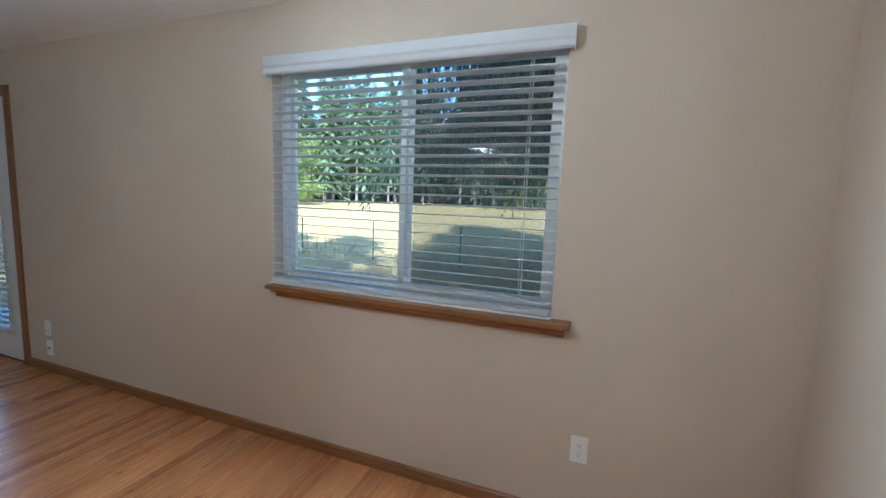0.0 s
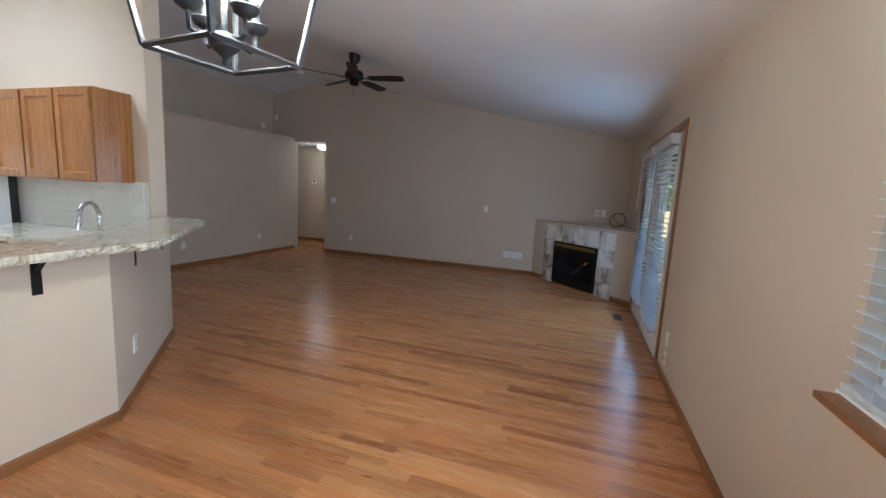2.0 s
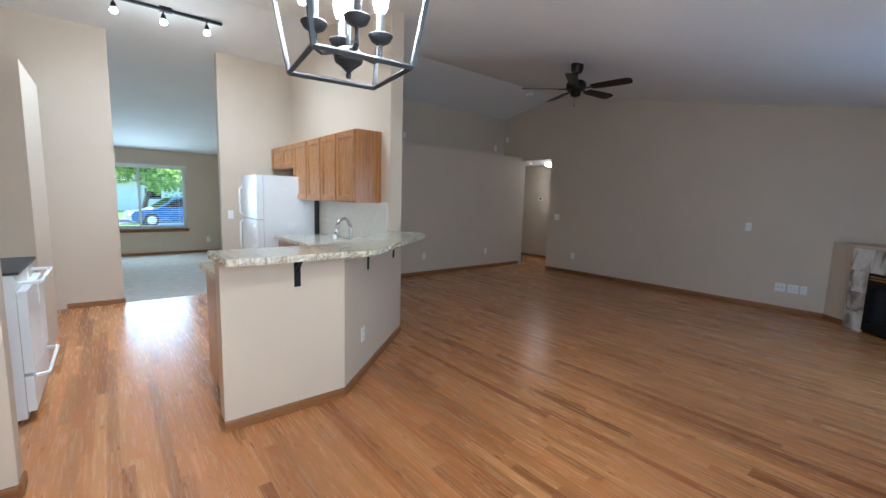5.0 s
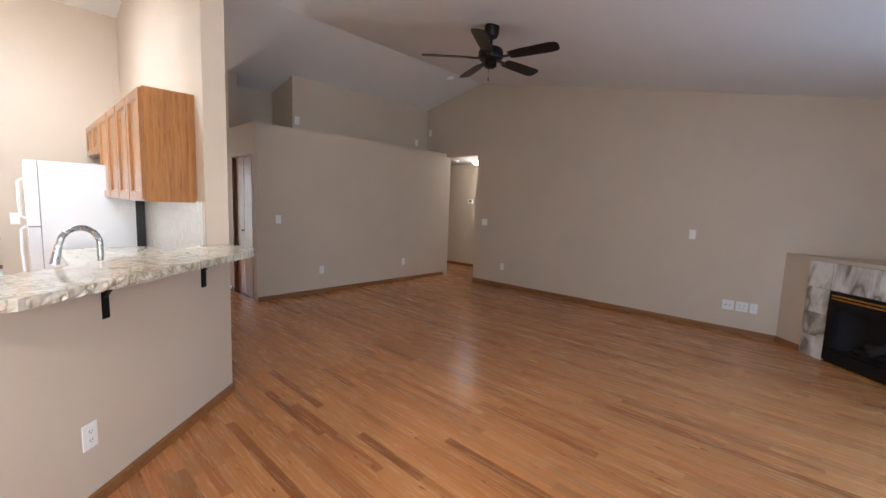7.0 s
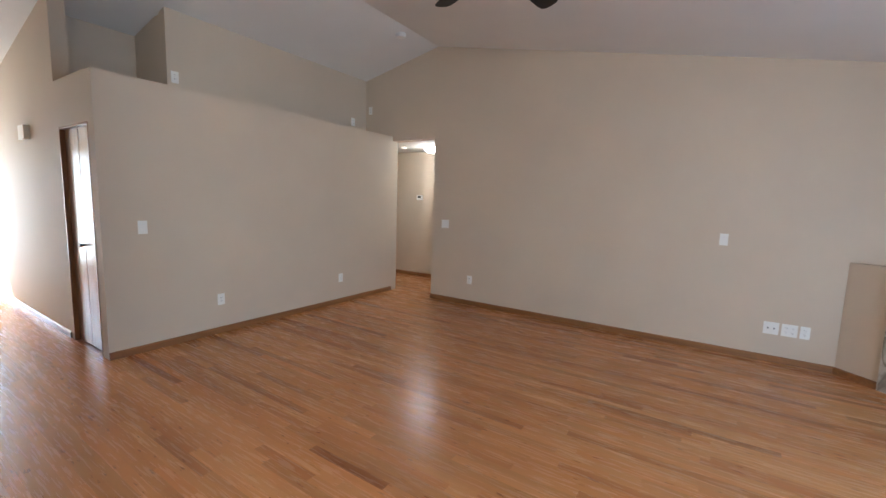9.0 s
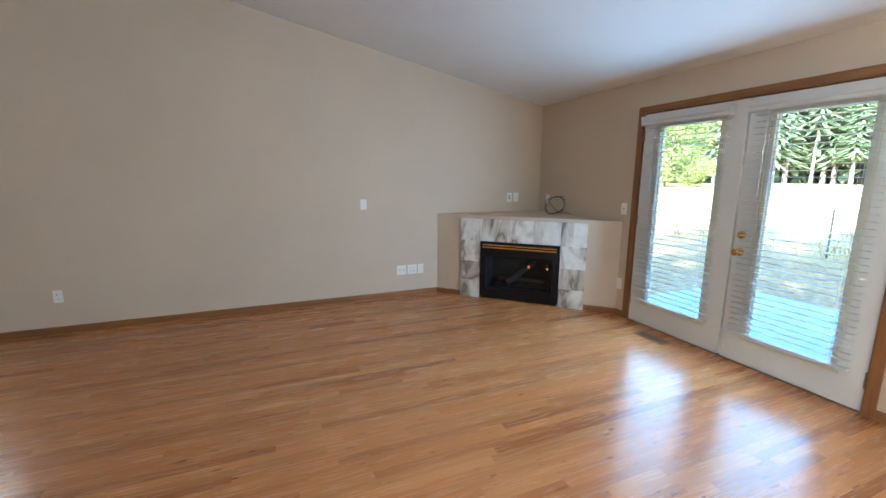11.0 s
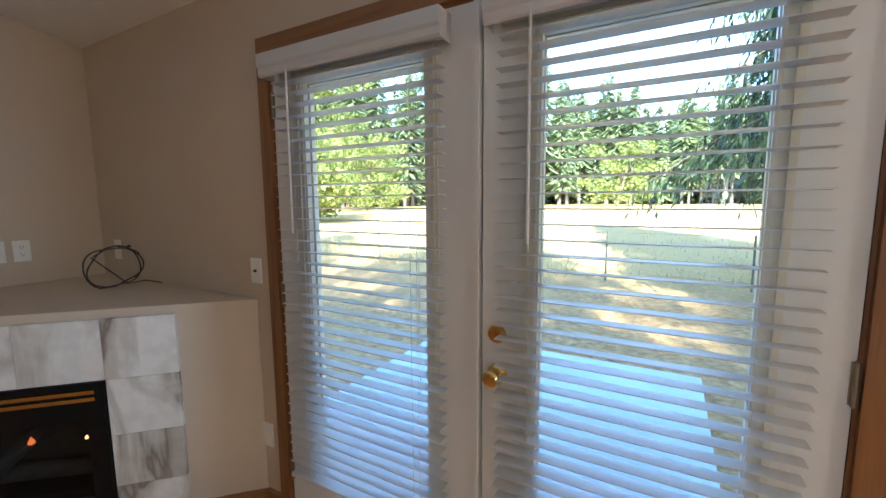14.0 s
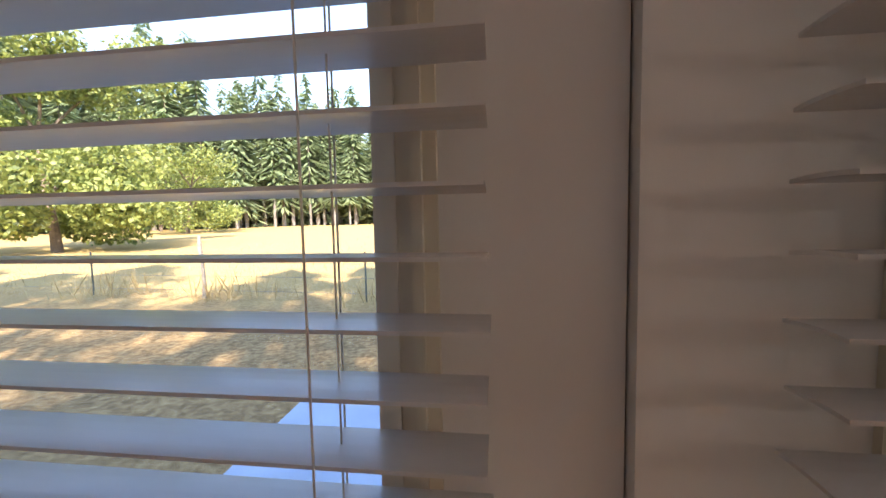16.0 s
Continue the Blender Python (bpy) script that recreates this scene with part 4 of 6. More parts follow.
fridge = thing("refrigerator", (5.30, -6.30, 0), "white top-freezer refrigerator beside the counter", "refrigerator")
boxpart("body", (-0.30, -0.36, 0.03), (0.34, 0.36, 1.64), APPLIANCE, fridge, bevel=0.006)
boxpart("rear_panel", (-0.375, -0.34, 0.05), (-0.301, 0.34, 1.60), SLOT, fridge, "black condenser back panel")
boxpart("freezer_door", (0.345, -0.36, 1.10), (0.42, 0.36, 1.64), APPLIANCE, fridge, bevel=0.012)
boxpart("fridge_door", (0.345, -0.36, 0.09), (0.42, 0.36, 1.09), APPLIANCE, fridge, bevel=0.012)
boxpart("toe_grille", (0.25, -0.34, 0.0), (0.34, 0.34, 0.09), SLOT, fridge)
for z0, z1 in ((1.13, 1.5), (0.6, 1.06)):
    _bm = bmesh.new()
    pipe(_bm, [(0.42, -0.30, z0), (0.455, -0.30, z0 + 0.03), (0.46, -0.30, (z0 + z1) / 2), (0.455, -0.30, z1 - 0.03), (0.42, -0.30, z1)], 0.013, 8)
    part("handle", _bm, APPLIANCE, fridge, smooth=True)

stove = thing("kitchen_range", (7.86, -4.38, 0), "white freestanding kitchen range", "range")
boxpart("body", (-0.30, -0.37, 0.02), (0.36, 0.37, 0.90), APPLIANCE, stove, bevel=0.006)
boxpart("oven_door", (-0.345, -0.36, 0.30), (-0.302, 0.36, 0.80), APPLIANCE, stove, bevel=0.008)
boxpart("drawer", (-0.34, -0.36, 0.06), (-0.302, 0.36, 0.28), APPLIANCE, stove, bevel=0.006)
boxpart("control_panel", (0.28, -0.37, 0.902), (0.36, 0.37, 1.10), APPLIANCE, stove, bevel=0.006)
boxpart("cooktop", (-0.32, -0.37, 0.902), (0.279, 0.37, 0.918), SLOT, stove, bevel=0.004)
for z, n in ((0.84, 0.0), (0.26, 0.0)):
    _bm = bmesh.new()
    pipe(_bm, [(-0.30 if z > 0.5 else -0.34, -0.3, z), (-0.40, -0.28, z), (-0.40, 0.28, z), (-0.30 if z > 0.5 else -0.34, 0.3, z)], 0.011, 8)
    part("handle", _bm, APPLIANCE, stove, smooth=True)


# ---- ceiling fan ----
fan = thing("ceiling_fan", (2.575, -3.68, 2.80), "dark bronze five-blade ceiling fan", "ceiling fan")
_bm = bmesh.new()
lathe(_bm, [(0.018, 0.175), (0.05, 0.18), (0.068, 0.215), (0.072, 0.245), (0.072, 0.29)], n=24)
part("canopy", _bm, BRONZE, fan, smooth=True)
_bm = bmesh.new()
tube(_bm, (0, 0, 0.08), (0, 0, 0.19), 0.013, n=14)
part("down_rod", _bm, BRONZE, fan, smooth=True)
_bm = bmesh.new()
lathe(_bm, [(0.03, 0.095), (0.075, 0.09), (0.105, 0.075), (0.118, 0.05), (0.118, 0.0), (0.105, -0.02), (0.07, -0.03)], n=32)
part("motor", _bm, BRONZE, fan, smooth=True)
_bm = bmesh.new()
lathe(_bm, [(0.055, -0.03), (0.062, -0.04), (0.060, -0.08), (0.04, -0.095), (0.012, -0.098)], n=24)
part("switch_housing", _bm, BRONZE, fan, smooth=True)
_bm = bmesh.new()
tube(_bm, (0.05, 0.02, -0.09), (0.05, 0.02, -0.20), 0.0012, n=5)
tube(_bm, (0.05, 0.02, -0.225), (0.05, 0.02, -0.20), 0.006, 0.004, n=8)
part("pull_chain", _bm, BRONZE, fan)
_bladeob = None
for i in range(5):
    a = radians(100 + 72 * i)
    rot = Matrix.Rotation(a, 4, "Z")
    _bm = bmesh.new()
    box(_bm, (0.09, -0.022, -0.012), (0.215, 0.022, -0.006))
    part("blade_iron", _bm, BRONZE, fan, bevel=0.002, matrix=rot)
    _bm = bmesh.new()
    prism(_bm, [(0.19, -0.05), (0.30, -0.062), (0.58, -0.07), (0.635, -0.062), (0.655, -0.04), (0.66, 0.0), (0.655, 0.04), (0.635, 0.062), (0.58, 0.07), (0.30, 0.062), (0.19, 0.05)], "z", -0.004, 0.003)
    part("blade", _bm, BRONZE, fan, bevel=0.0015, matrix=rot @ Matrix.Rotation(radians(-13), 4, "X") @ Matrix.Translation((0, 0, -0.004)))


# ---- lantern chandelier ----
LANTERN = mat("black_lantern_metal", (0.016, 0.015, 0.015), 0.62, metal=0.2, vary=0.15, scale=20)
LX, LY, LZ = 6.672, -1.54, 1.69
lantern = thing("lantern_chandelier", (LX, LY, LZ), "black metal lantern chandelier with four lit candle bulbs", "chandelier", rz=-7)
B, T, H = 0.106, 0.146, 0.263
BULB = emitter("lit_bulb", (1.0, 0.92, 0.82), 88.0)


def bar(a, b, r=0.0065):
    bm = bmesh.new()
    tube(bm, a, b, r, n=4)
    part("frame_bar", bm, LANTERN, lantern, bevel=0.001)


for sx, sy in ((1, 1), (1, -1), (-1, 1), (-1, -1)):
    bar((sx * B, sy * B, 0), (sx * T, sy * T, H))
    bar((sx * T, sy * T, H), (sx * 0.03, sy * 0.03, H + 0.16))
for s in (1, -1):
    for e, z in ((B, 0), (T, H)):
        bar((-e, s * e, z), (e, s * e, z))
        bar((s * e, -e, z), (s * e, e, z))
_bm = bmesh.new()
tube(_bm, (0, 0, 0.02), (0, 0, 0.80), 0.006, n=8)
part("stem", _bm, LANTERN, lantern, smooth=True)
_bm = bmesh.new()
lathe(_bm, [(0.004, -0.018), (0.007, -0.012), (0.004, -0.006), (0.014, 0.004), (0.030, 0.016), (0.034, 0.032), (0.024, 0.044), (0.008, 0.048)], n=20)
part("hub", _bm, LANTERN, lantern, smooth=True)
_bm = bmesh.new()
lathe(_bm, [(0.012, 0.76), (0.05, 0.775), (0.062, 0.80), (0.062, 0.99)], n=24)
part("ceiling_canopy", _bm, LANTERN, lantern, smooth=True)
for k in range(4):
    a = radians(84 + 90 * k)
    ux, uy = math.cos(a), math.sin(a)
    _bm = bmesh.new()
    pipe(_bm, [(ux * 0.03, uy * 0.03, 0.035), (ux * 0.06, uy * 0.06, 0.028), (ux * 0.072, uy * 0.072, 0.035), (ux * 0.074, uy * 0.074, 0.07)], 0.006, 8)
    arm = part("arm", _bm, LANTERN, lantern, smooth=True)
    _bm = bmesh.new()
    lathe(_bm, [(0.008, 0.066), (0.022, 0.074), (0.029, 0.086), (0.027, 0.088), (0.010, 0.08)], (ux * 0.074, uy * 0.074, 0), n=16)
    part("drip_cup", _bm, LANTERN, arm, smooth=True)
    _bm = bmesh.new()
    tube(_bm, (ux * 0.074, uy * 0.074, 0.08), (ux * 0.074, uy * 0.074, 0.135), 0.0095, n=12)
    part("candle_sleeve", _bm, LANTERN, arm, smooth=True)
    _bm = bmesh.new()
    lathe(_bm, [(0.009, 0.136), (0.0155, 0.15), (0.0165, 0.166), (0.0135, 0.188), (0.0065, 0.21), (0.002, 0.22)], (ux * 0.074, uy * 0.074, 0), n=16)
    part("bulb", _bm, BULB, arm, "lit candle bulb", smooth=True)


# ---- oak strip floor ----
PW = 0.057
FLOOR_MESH = {}


def plank_mesh(n):
    """One strip n*5 cm long, its top at zero, edges eased."""
    if n not in FLOOR_MESH:
        l, e, g = n * 0.05, 0.00002, 0.00008
        bm = bmesh.new()
        lo = [bm.verts.new((x, y, -0.012)) for x, y in ((g, g), (PW - g, g), (PW - g, l - g), (g, l - g))]
        md = [bm.verts.new((x, y, -e)) for x, y in ((g, g), (PW - g, g), (PW - g, l - g), (g, l - g))]
        hi = [bm.verts.new((x, y, 0)) for x, y in ((g + e, g + e), (PW - g - e, g + e), (PW - g - e, l - g - e), (g + e, l - g - e))]
        bm.faces.new(hi)
        for a, b in ((md, hi), (lo, md)):
            for i in range(4):
                bm.faces.new((a[i], a[(i + 1) % 4], b[(i + 1) % 4], b[i]))
        bmesh.ops.recalc_face_normals(bm, faces=bm.faces)
        me = bpy.data.meshes.new("plank")
        bm.to_mesh(me)
        bm.free()
        me.materials.append(PLANK)
        FLOOR_MESH[n] = me
    return FLOOR_MESH[n]


def lay_floor():
    rnd = random.Random(7)
    vs, fs = [], []
    near = []
    floor_ob = bpy.data.objects["floor"]
    cols = int(9.7 / PW)
    for c in range(cols):
        x = -1.30 + c * PW
        y = 0.095
        lim = -7.06 if x > 4.85 else -11.6
        if x < -0.05:
            y, lim = -5.40, -9.1
        first = True
        while y > lim:
            n = rnd.randint(3, 24) if first else rnd.choice((7, 9, 11, 13, 15, 17, 19, 22, 25, 28, 32, 36))
            first = False
            y1 = y - n * 0.05
            if y1 < lim:
                n = max(1, int((y - lim) / 0.05) + 1)
                y1 = y - n * 0.05
            if 4.0 < x < 7.3 and -2.9 < (y + y1) / 2 < -0.1 and len(near) < 300:
                near.append((x, y1, n))
            else:
                l, e, g = n * 0.05, 0.00002, 0.00008
                k = len(vs)
                for z, q in ((-0.012, g), (-e, g), (0.0, g + e)):
                    vs.extend(((x + q, y1 + q, z), (x + PW - q, y1 + q, z), (x + PW - q, y1 + l - q, z), (x + q, y1 + l - q, z)))
                fs.append((k + 8, k + 9, k + 10, k + 11))
                for o in (0, 4):
                    for i in range(4):
                        fs.append((k + o + i, k + o + (i + 1) % 4, k + o + 4 + (i + 1) % 4, k + o + 4 + i))
            y = y1
    me = bpy.data.meshes.new("plank_field")
    me.from_pydata(vs, [], fs)
    me.materials.append(PLANKS)
    ob = new("plank_field", me)
    ob.parent = floor_ob
    tagged(ob, "honey oak strip flooring", kind="stuff")
    for x, y1, n in near:
        ob = new("plank", plank_mesh(n))
        ob.parent = floor_ob
        ob.matrix_basis = pose(x, y1, 0)


lay_floor()


# ---- plates, switches and outlets ----
def wall_plate(at, rz, kind, gangs=1, label="", on=""):
    """A moulded cover plate; at rz 0 it faces -y."""
    words = {"data": "white data jack plate", "switch": "white wall switch plate", "outlet": "white duplex outlet plate", "blank": "white blank cover plate", "coax": "white cable jack plate"}
    cats = {"data": "data jack", "switch": "light switch", "outlet": "outlet", "blank": "cover plate", "coax": "cable jack"}
    top = thing({"data": "data_jack", "switch": "light_switch", "outlet": "outlet", "blank": "cover_plate", "coax": "cable_jack"}[kind], at, label or words[kind] + " on the " + on, cats[kind], rz=rz)
    w = 0.07 + 0.046 * (gangs - 1)
    bm = bmesh.new()
    box(bm, (-w / 2, -0.006, -0.0575), (w / 2, 0.0, 0.0575))
    part("plate", bm, PLASTIC, top, bevel=0.0025)
    for g in range(gangs):
        gx = (g - (gangs - 1) / 2) * 0.046
        if kind == "switch":
            bm = bmesh.new()
            prism(bm, [(-0.0062, -0.032), (-0.008, -0.03), (-0.0105, 0.028), (-0.0062, 0.032)], "x", gx - 0.016, gx + 0.016)
            part("rocker", bm, PLASTIC, top)
        elif kind == "outlet":
            for z in (0.020, -0.020):
                bm = bmesh.new()
                prism(bm, [(gx - 0.016, z - 0.008), (gx - 0.011, z - 0.014), (gx + 0.011, z - 0.014), (gx + 0.016, z - 0.008), (gx + 0.016, z + 0.008), (gx + 0.011, z + 0.014), (gx - 0.011, z + 0.014), (gx - 0.016, z + 0.008)], "y", -0.0082, -0.006)
                face = part("socket", bm, PLASTIC, top)
                bm = bmesh.new()
                box(bm, (gx - 0.0075, -0.0088, z - 0.001), (gx - 0.0050, -0.0083, z + 0.007))
                box(bm, (gx + 0.0050, -0.0088, z - 0.001), (gx + 0.0075, -0.0083, z + 0.006))
                box(bm, (gx - 0.002, -0.0088, z - 0.009), (gx + 0.002, -0.0083, z - 0.005))
                part("slots", bm, SLOT, face)
        elif kind == "data":
            for z in (0.02, 0.0, -0.02):
                bm = bmesh.new()
                box(bm, (gx - 0.011, -0.0072, z - 0.006), (gx + 0.011, -0.0062, z + 0.006))
                part("port", bm, SLOT, top, "dark jack port")
        elif kind == "coax":
            bm = bmesh.new()
            lathe(bm, [(0.006, -0.006), (0.006, -0.012), (0.004, -0.013), (0.004, -0.018)], (gx, 0, 0), 10, "y")
            part("jack", bm, SLOT, top, smooth=True)
    return top


E90 = 90     # faces +x
wall_plate((3.83, 0, 0.334), 0, "outlet", on="north wall beside the french doors")
wall_plate((3.835, 0, 0.182), 0, "coax", on="north wall under an outlet")
wall_plate((7.629, 0, 0.361), 0, "outlet", on="north wall under the dining window")
wall_plate((1.487, 0, 1.134), 0, "coax", on="wall between fireplace and doors")
wall_plate((1.50, 0, 0.345), 0, "blank", on="wall between fireplace and doors")
wall_plate((0.20, 0, 1.165), 0, "blank", on="wall above the mantel")
wall_plate((0, -2.396, 1.13), E90, "switch", on="gable wall")
wall_plate((0, -5.65, 1.10), E90, "switch", 2, on="gable wall by the hall")
wall_plate((0, -5.225, 0.35), E90, "outlet", on="gable wall")
wall_plate((0, -1.955, 0.325), E90, "coax", 2, on="gable wall near the fireplace")
wall_plate((0, -1.82, 0.325), E90, "outlet", 2, on="gable wall near the fireplace")
wall_plate((0, -1.71, 0.325), E90, "outlet", 1, on="gable wall near the fireplace")
wall_plate((0, -0.47, 1.185), E90, "data", on="gable wall above the mantel")
wall_plate((0, -0.37, 1.185), E90, "outlet", on="gable wall above the mantel")
wall_plate((3.31, -6.64, 1.11), 180, "switch", on="partition wall")
wall_plate((2.654, -6.64, 0.35), 180, "outlet", on="partition wall")
wall_plate((1.04, -6.64, 0.345), 180, "outlet", on="partition wall")
wall_plate((2.75, -7.2, 2.58), 180, "outlet", on="plant shelf wall")
wall_plate((0.28, -7.2, 2.57), 180, "outlet", on="plant shelf wall")
wall_plate((0.0, -7.1, 2.78), E90, "outlet", on="gable wall above the shelf")
wall_plate((7.915, -3.18, 1.13), 180, "coax", on="wall stub by the kitchen")
wall_plate((7.81, -3.18, 1.13), 180, "switch", on="wall stub by the kitchen")
wall_plate((5.79, -7.0, 1.11), 180, "switch", on="wall end beside the refrigerator")
wall_plate((5.33, -11.62, 0.31), 180, "outlet", on="living room wall")
wall_plate((5.62, -3.437, 0.335), 180 + 41.5, "outlet", on="bar half wall")

_bm = bmesh.new()
lathe(_bm, [(0.009, 0.001), (0.009, -0.002), (0.006, -0.003)], (0.385, 0, 1.165), 14, "y")
tagged(part("cable_hole", _bm, SLOT, smooth=True), "dark cable hole in the wall above the mantel", "cable hole")

cover = thing("round_cover", (3.672, 0, 1.975), "round painted cover plate on the north wall", "cover plate")
_bm = bmesh.new()
lathe(_bm, [(0.062, 0.0), (0.062, -0.004), (0.056, -0.007), (0.05, -0.006)], (0, 0, 0), 32, "y")
part("disc", _bm, WALL, cover, smooth=True)

# coiled cable on the mantel
cable = thing("coiled_cable", (0.60, -0.19, 1.0), "black coaxial cable coiled on the mantel", "cable")
_h, _n = Vector((0.46, 0.89, 0)), Vector((0.89, -0.46, 0))
_strand = []
for i in range(84):
    a = 0.5 + i / 84 * 2 * math.pi * 2.35
    r = 0.118 * (1 + 0.10 * math.sin(2 * a + 0.6) + 0.07 * math.sin(3.3 * a) - 0.02 * (a / 6.28))
    _strand.append(_h * (r * 0.95 * math.cos(a) - 0.01 * math.sin(a * 0.5)) + _n * (0.022 * math.sin(a * 0.8) + 0.02 * math.sin(a)) + Vector((0, 0, max(0.005, 0.112 + r * 0.96 * math.sin(a)))))
_strand += [_h * 0.05 + Vector((0, 0, 0.02)), _h * 0.13 + _n * 0.01 + Vector((0, 0, 0.03)), _h * 0.20 + Vector((0, 0, 0.006))]
_bm = bmesh.new()
pipe(_bm, _strand, 0.0036, 6)
part("loop", _bm, SLOT, cable, smooth=True)
_bm = bmesh.new()
pipe(_bm, [_h * -0.07 + Vector((0, 0, 0.007)), _h * 0.0 + _n * 0.012 + Vector((0, 0, 0.012)), _h * 0.06 + Vector((0, 0, 0.045)), _h * 0.10 + _n * 0.01 + Vector((0, 0, 0.06))], 0.0042, 6)
part("tail", _bm, SLOT, cable, smooth=True)
_bm = bmesh.new()
tube(_bm, _h * 0.055 + _n * 0.02 + Vector((0, 0, 0.212)), _h * 0.078 + _n * 0.02 + Vector((0, 0, 0.222)), 0.007, n=8)
part("plug", _bm, SLOT, cable, "dark cable connector")

# brown register in the floor by the doors
VENT = mat("brown_enamel", (0.12, 0.06, 0.025), 0.5, vary=0.1, scale=20)
vent = thing("floor_vent", (2.12, -0.20, 0.0), "brown slotted floor register by the doors", "floor vent")
boxpart("frame", (-0.15, -0.065, 0.0005), (0.15, 0.065, 0.004), TRIM, vent, bevel=0.001)
for i in range(14):
    boxpart("slat", (-0.13 + i * 0.0195, -0.045, 0.0042), (-0.119 + i * 0.0195, 0.045, 0.0062), VENT, vent)

# smoke detector, hall lamp, thermostat, chime
smoke = thing("smoke_detector", (0.636, -6.0, cz(-6.0)), "round white smoke detector on the ceiling", "smoke detector")
_bm = bmesh.new()
lathe(_bm, [(0.065, 0.01), (0.065, -0.02), (0.055, -0.035), (0.02, -0.04)], n=24)
part("housing", _bm, PLASTIC, smooth=True, parent=smoke)
hsmoke = thing("smoke_detector", (-0.63, -6.95, 2.30), "round white smoke detector in the hall", "smoke detector")
_bm = bmesh.new()
lathe(_bm, [(0.06, 0.004), (0.06, -0.02), (0.05, -0.032), (0.02, -0.036)], n=24)
part("housing", _bm, PLASTIC, smooth=True, parent=hsmoke)
hall_lamp = thing("ceiling_light", (-0.75, -6.42, 2.30), "lit flush glass dome ceiling light in the hall", "ceiling light")
_bm = bmesh.new()
lathe(_bm, [(0.15, 0.004), (0.15, -0.02), (0.14, -0.022)], n=28)
part("base", _bm, BRASS, hall_lamp, smooth=True)
_bm = bmesh.new()
lathe(_bm, [(0.14, -0.023), (0.135, -0.05), (0.10, -0.085), (0.05, -0.10), (0.01, -0.105)], n=28)
part("shade", _bm, emitter("hall_shade", (1.0, 0.95, 0.86), 5.5), hall_lamp, "glowing white glass dome", smooth=True)
thermo = thing("thermostat", (-1.28, -7.05, 1.47), "white thermostat with dark display on the hall wall", "thermostat")
boxpart("case", (0.0, -0.065, -0.045), (0.025, 0.065, 0.045), PLASTIC, thermo, bevel=0.004)
boxpart("display", (0.0252, -0.035, -0.01), (0.027, 0.035, 0.03), SLOT, thermo)
chime = thing("door_chime", (3.60, -8.48, 1.98), "cream door chime box on the foyer wall", "door chime")
boxpart("case", (0.0, -0.10, -0.07), (0.05, 0.10, 0.07), PLASTIC, chime, bevel=0.005)

# closet door
closet = structure(thing("door_3", (3.55, -7.128, 0.0), "", "door"), "narrow brown flush bifold closet door", "door")
for a, b in ((-0.335, -0.005), (0.005, 0.335)):
    boxpart("leaf", (-0.015, a, 0.012), (0.018, b, 1.945), wood("closet_veneer" , (0.16, 0.08, 0.045), (0.33, 0.20, 0.125), "z", 0.22), closet, bevel=0.002)
_bm = bmesh.new()
lathe(_bm, [(0.008, 0.0), (0.008, 0.015), (0.015, 0.022), (0.015, 0.03), (0.006, 0.034)], (0.018, -0.03, 0.93), 14, "x")
part("knob", _bm, BRONZE, closet, smooth=True)
_bm = bmesh.new()
for lo, hi in (((3.50, -7.48, 0.0), (3.603, -7.466, 1.965)), ((3.50, -6.79, 0.0), (3.603, -6.772, 1.965)), ((3.50, -7.466, 1.948), (3.603, -6.79, 1.965))):
    box(_bm, lo, hi)
structure(part("closet_jamb", _bm, TRIM_Z), "dark stained closet door jamb", "door frame")

# front door, open against the foyer wall, and the storm door in its frame
front = structure(thing("door_4", (3.655, -11.55, 0.0), "", "door"), "dark stained front door standing open", "door")
boxpart("leaf", (-0.02, 0.0, 0.012), (0.022, 0.88, 2.03), wood("front_door_stain", (0.09, 0.045, 0.02), (0.24, 0.13, 0.06), "z", 0.3), front, bevel=0.003)
boxpart("window_light", (0.0222, 0.16, 1.25), (0.026, 0.72, 1.85), mat("amber_glass", (0.45, 0.33, 0.10), 0.2, vary=0.1), front, "amber glass light")
storm = structure(thing("door_5", (4.18, -11.72, 0.0), "", "door"), "white storm door with a grey crossbar", "door")
_bm = bmesh.new()
for lo, hi in (((-0.44, 0.01), (-0.36, 2.03)), ((0.36, 0.01), (0.44, 2.03)), ((-0.36, 0.01), (0.36, 0.2)), ((-0.36, 1.93), (0.36, 2.03)), ((-0.36, 0.98), (0.36, 1.06))):
    box(_bm, (lo[0], -0.015, lo[1]), (hi[0], 0.015, hi[1]))
part("frame", _bm, WHITE, storm)
_p = boxpart("pane", (-0.36, -0.003, 0.2), (0.36, 0.003, 1.93), PANE, storm)
_p.visible_shadow = False
_bm = bmesh.new()
pipe(_bm, [(-0.3, 0.015, 1.02), (-0.3, 0.05, 1.02), (0.3, 0.05, 1.02), (0.3, 0.015, 1.02)], 0.01, 8)
part("push_bar", _bm, STEEL, storm, smooth=True)
oak_casing("trim_front_door", FRONT[0], FRONT[1], FRONT[2], -11.62, 1, "stained oak casing round the front door")


# ---- track lights in the kitchen ----
SPOT = emitter("spot_bulb", (1.0, 0.94, 0.84), 6.0)


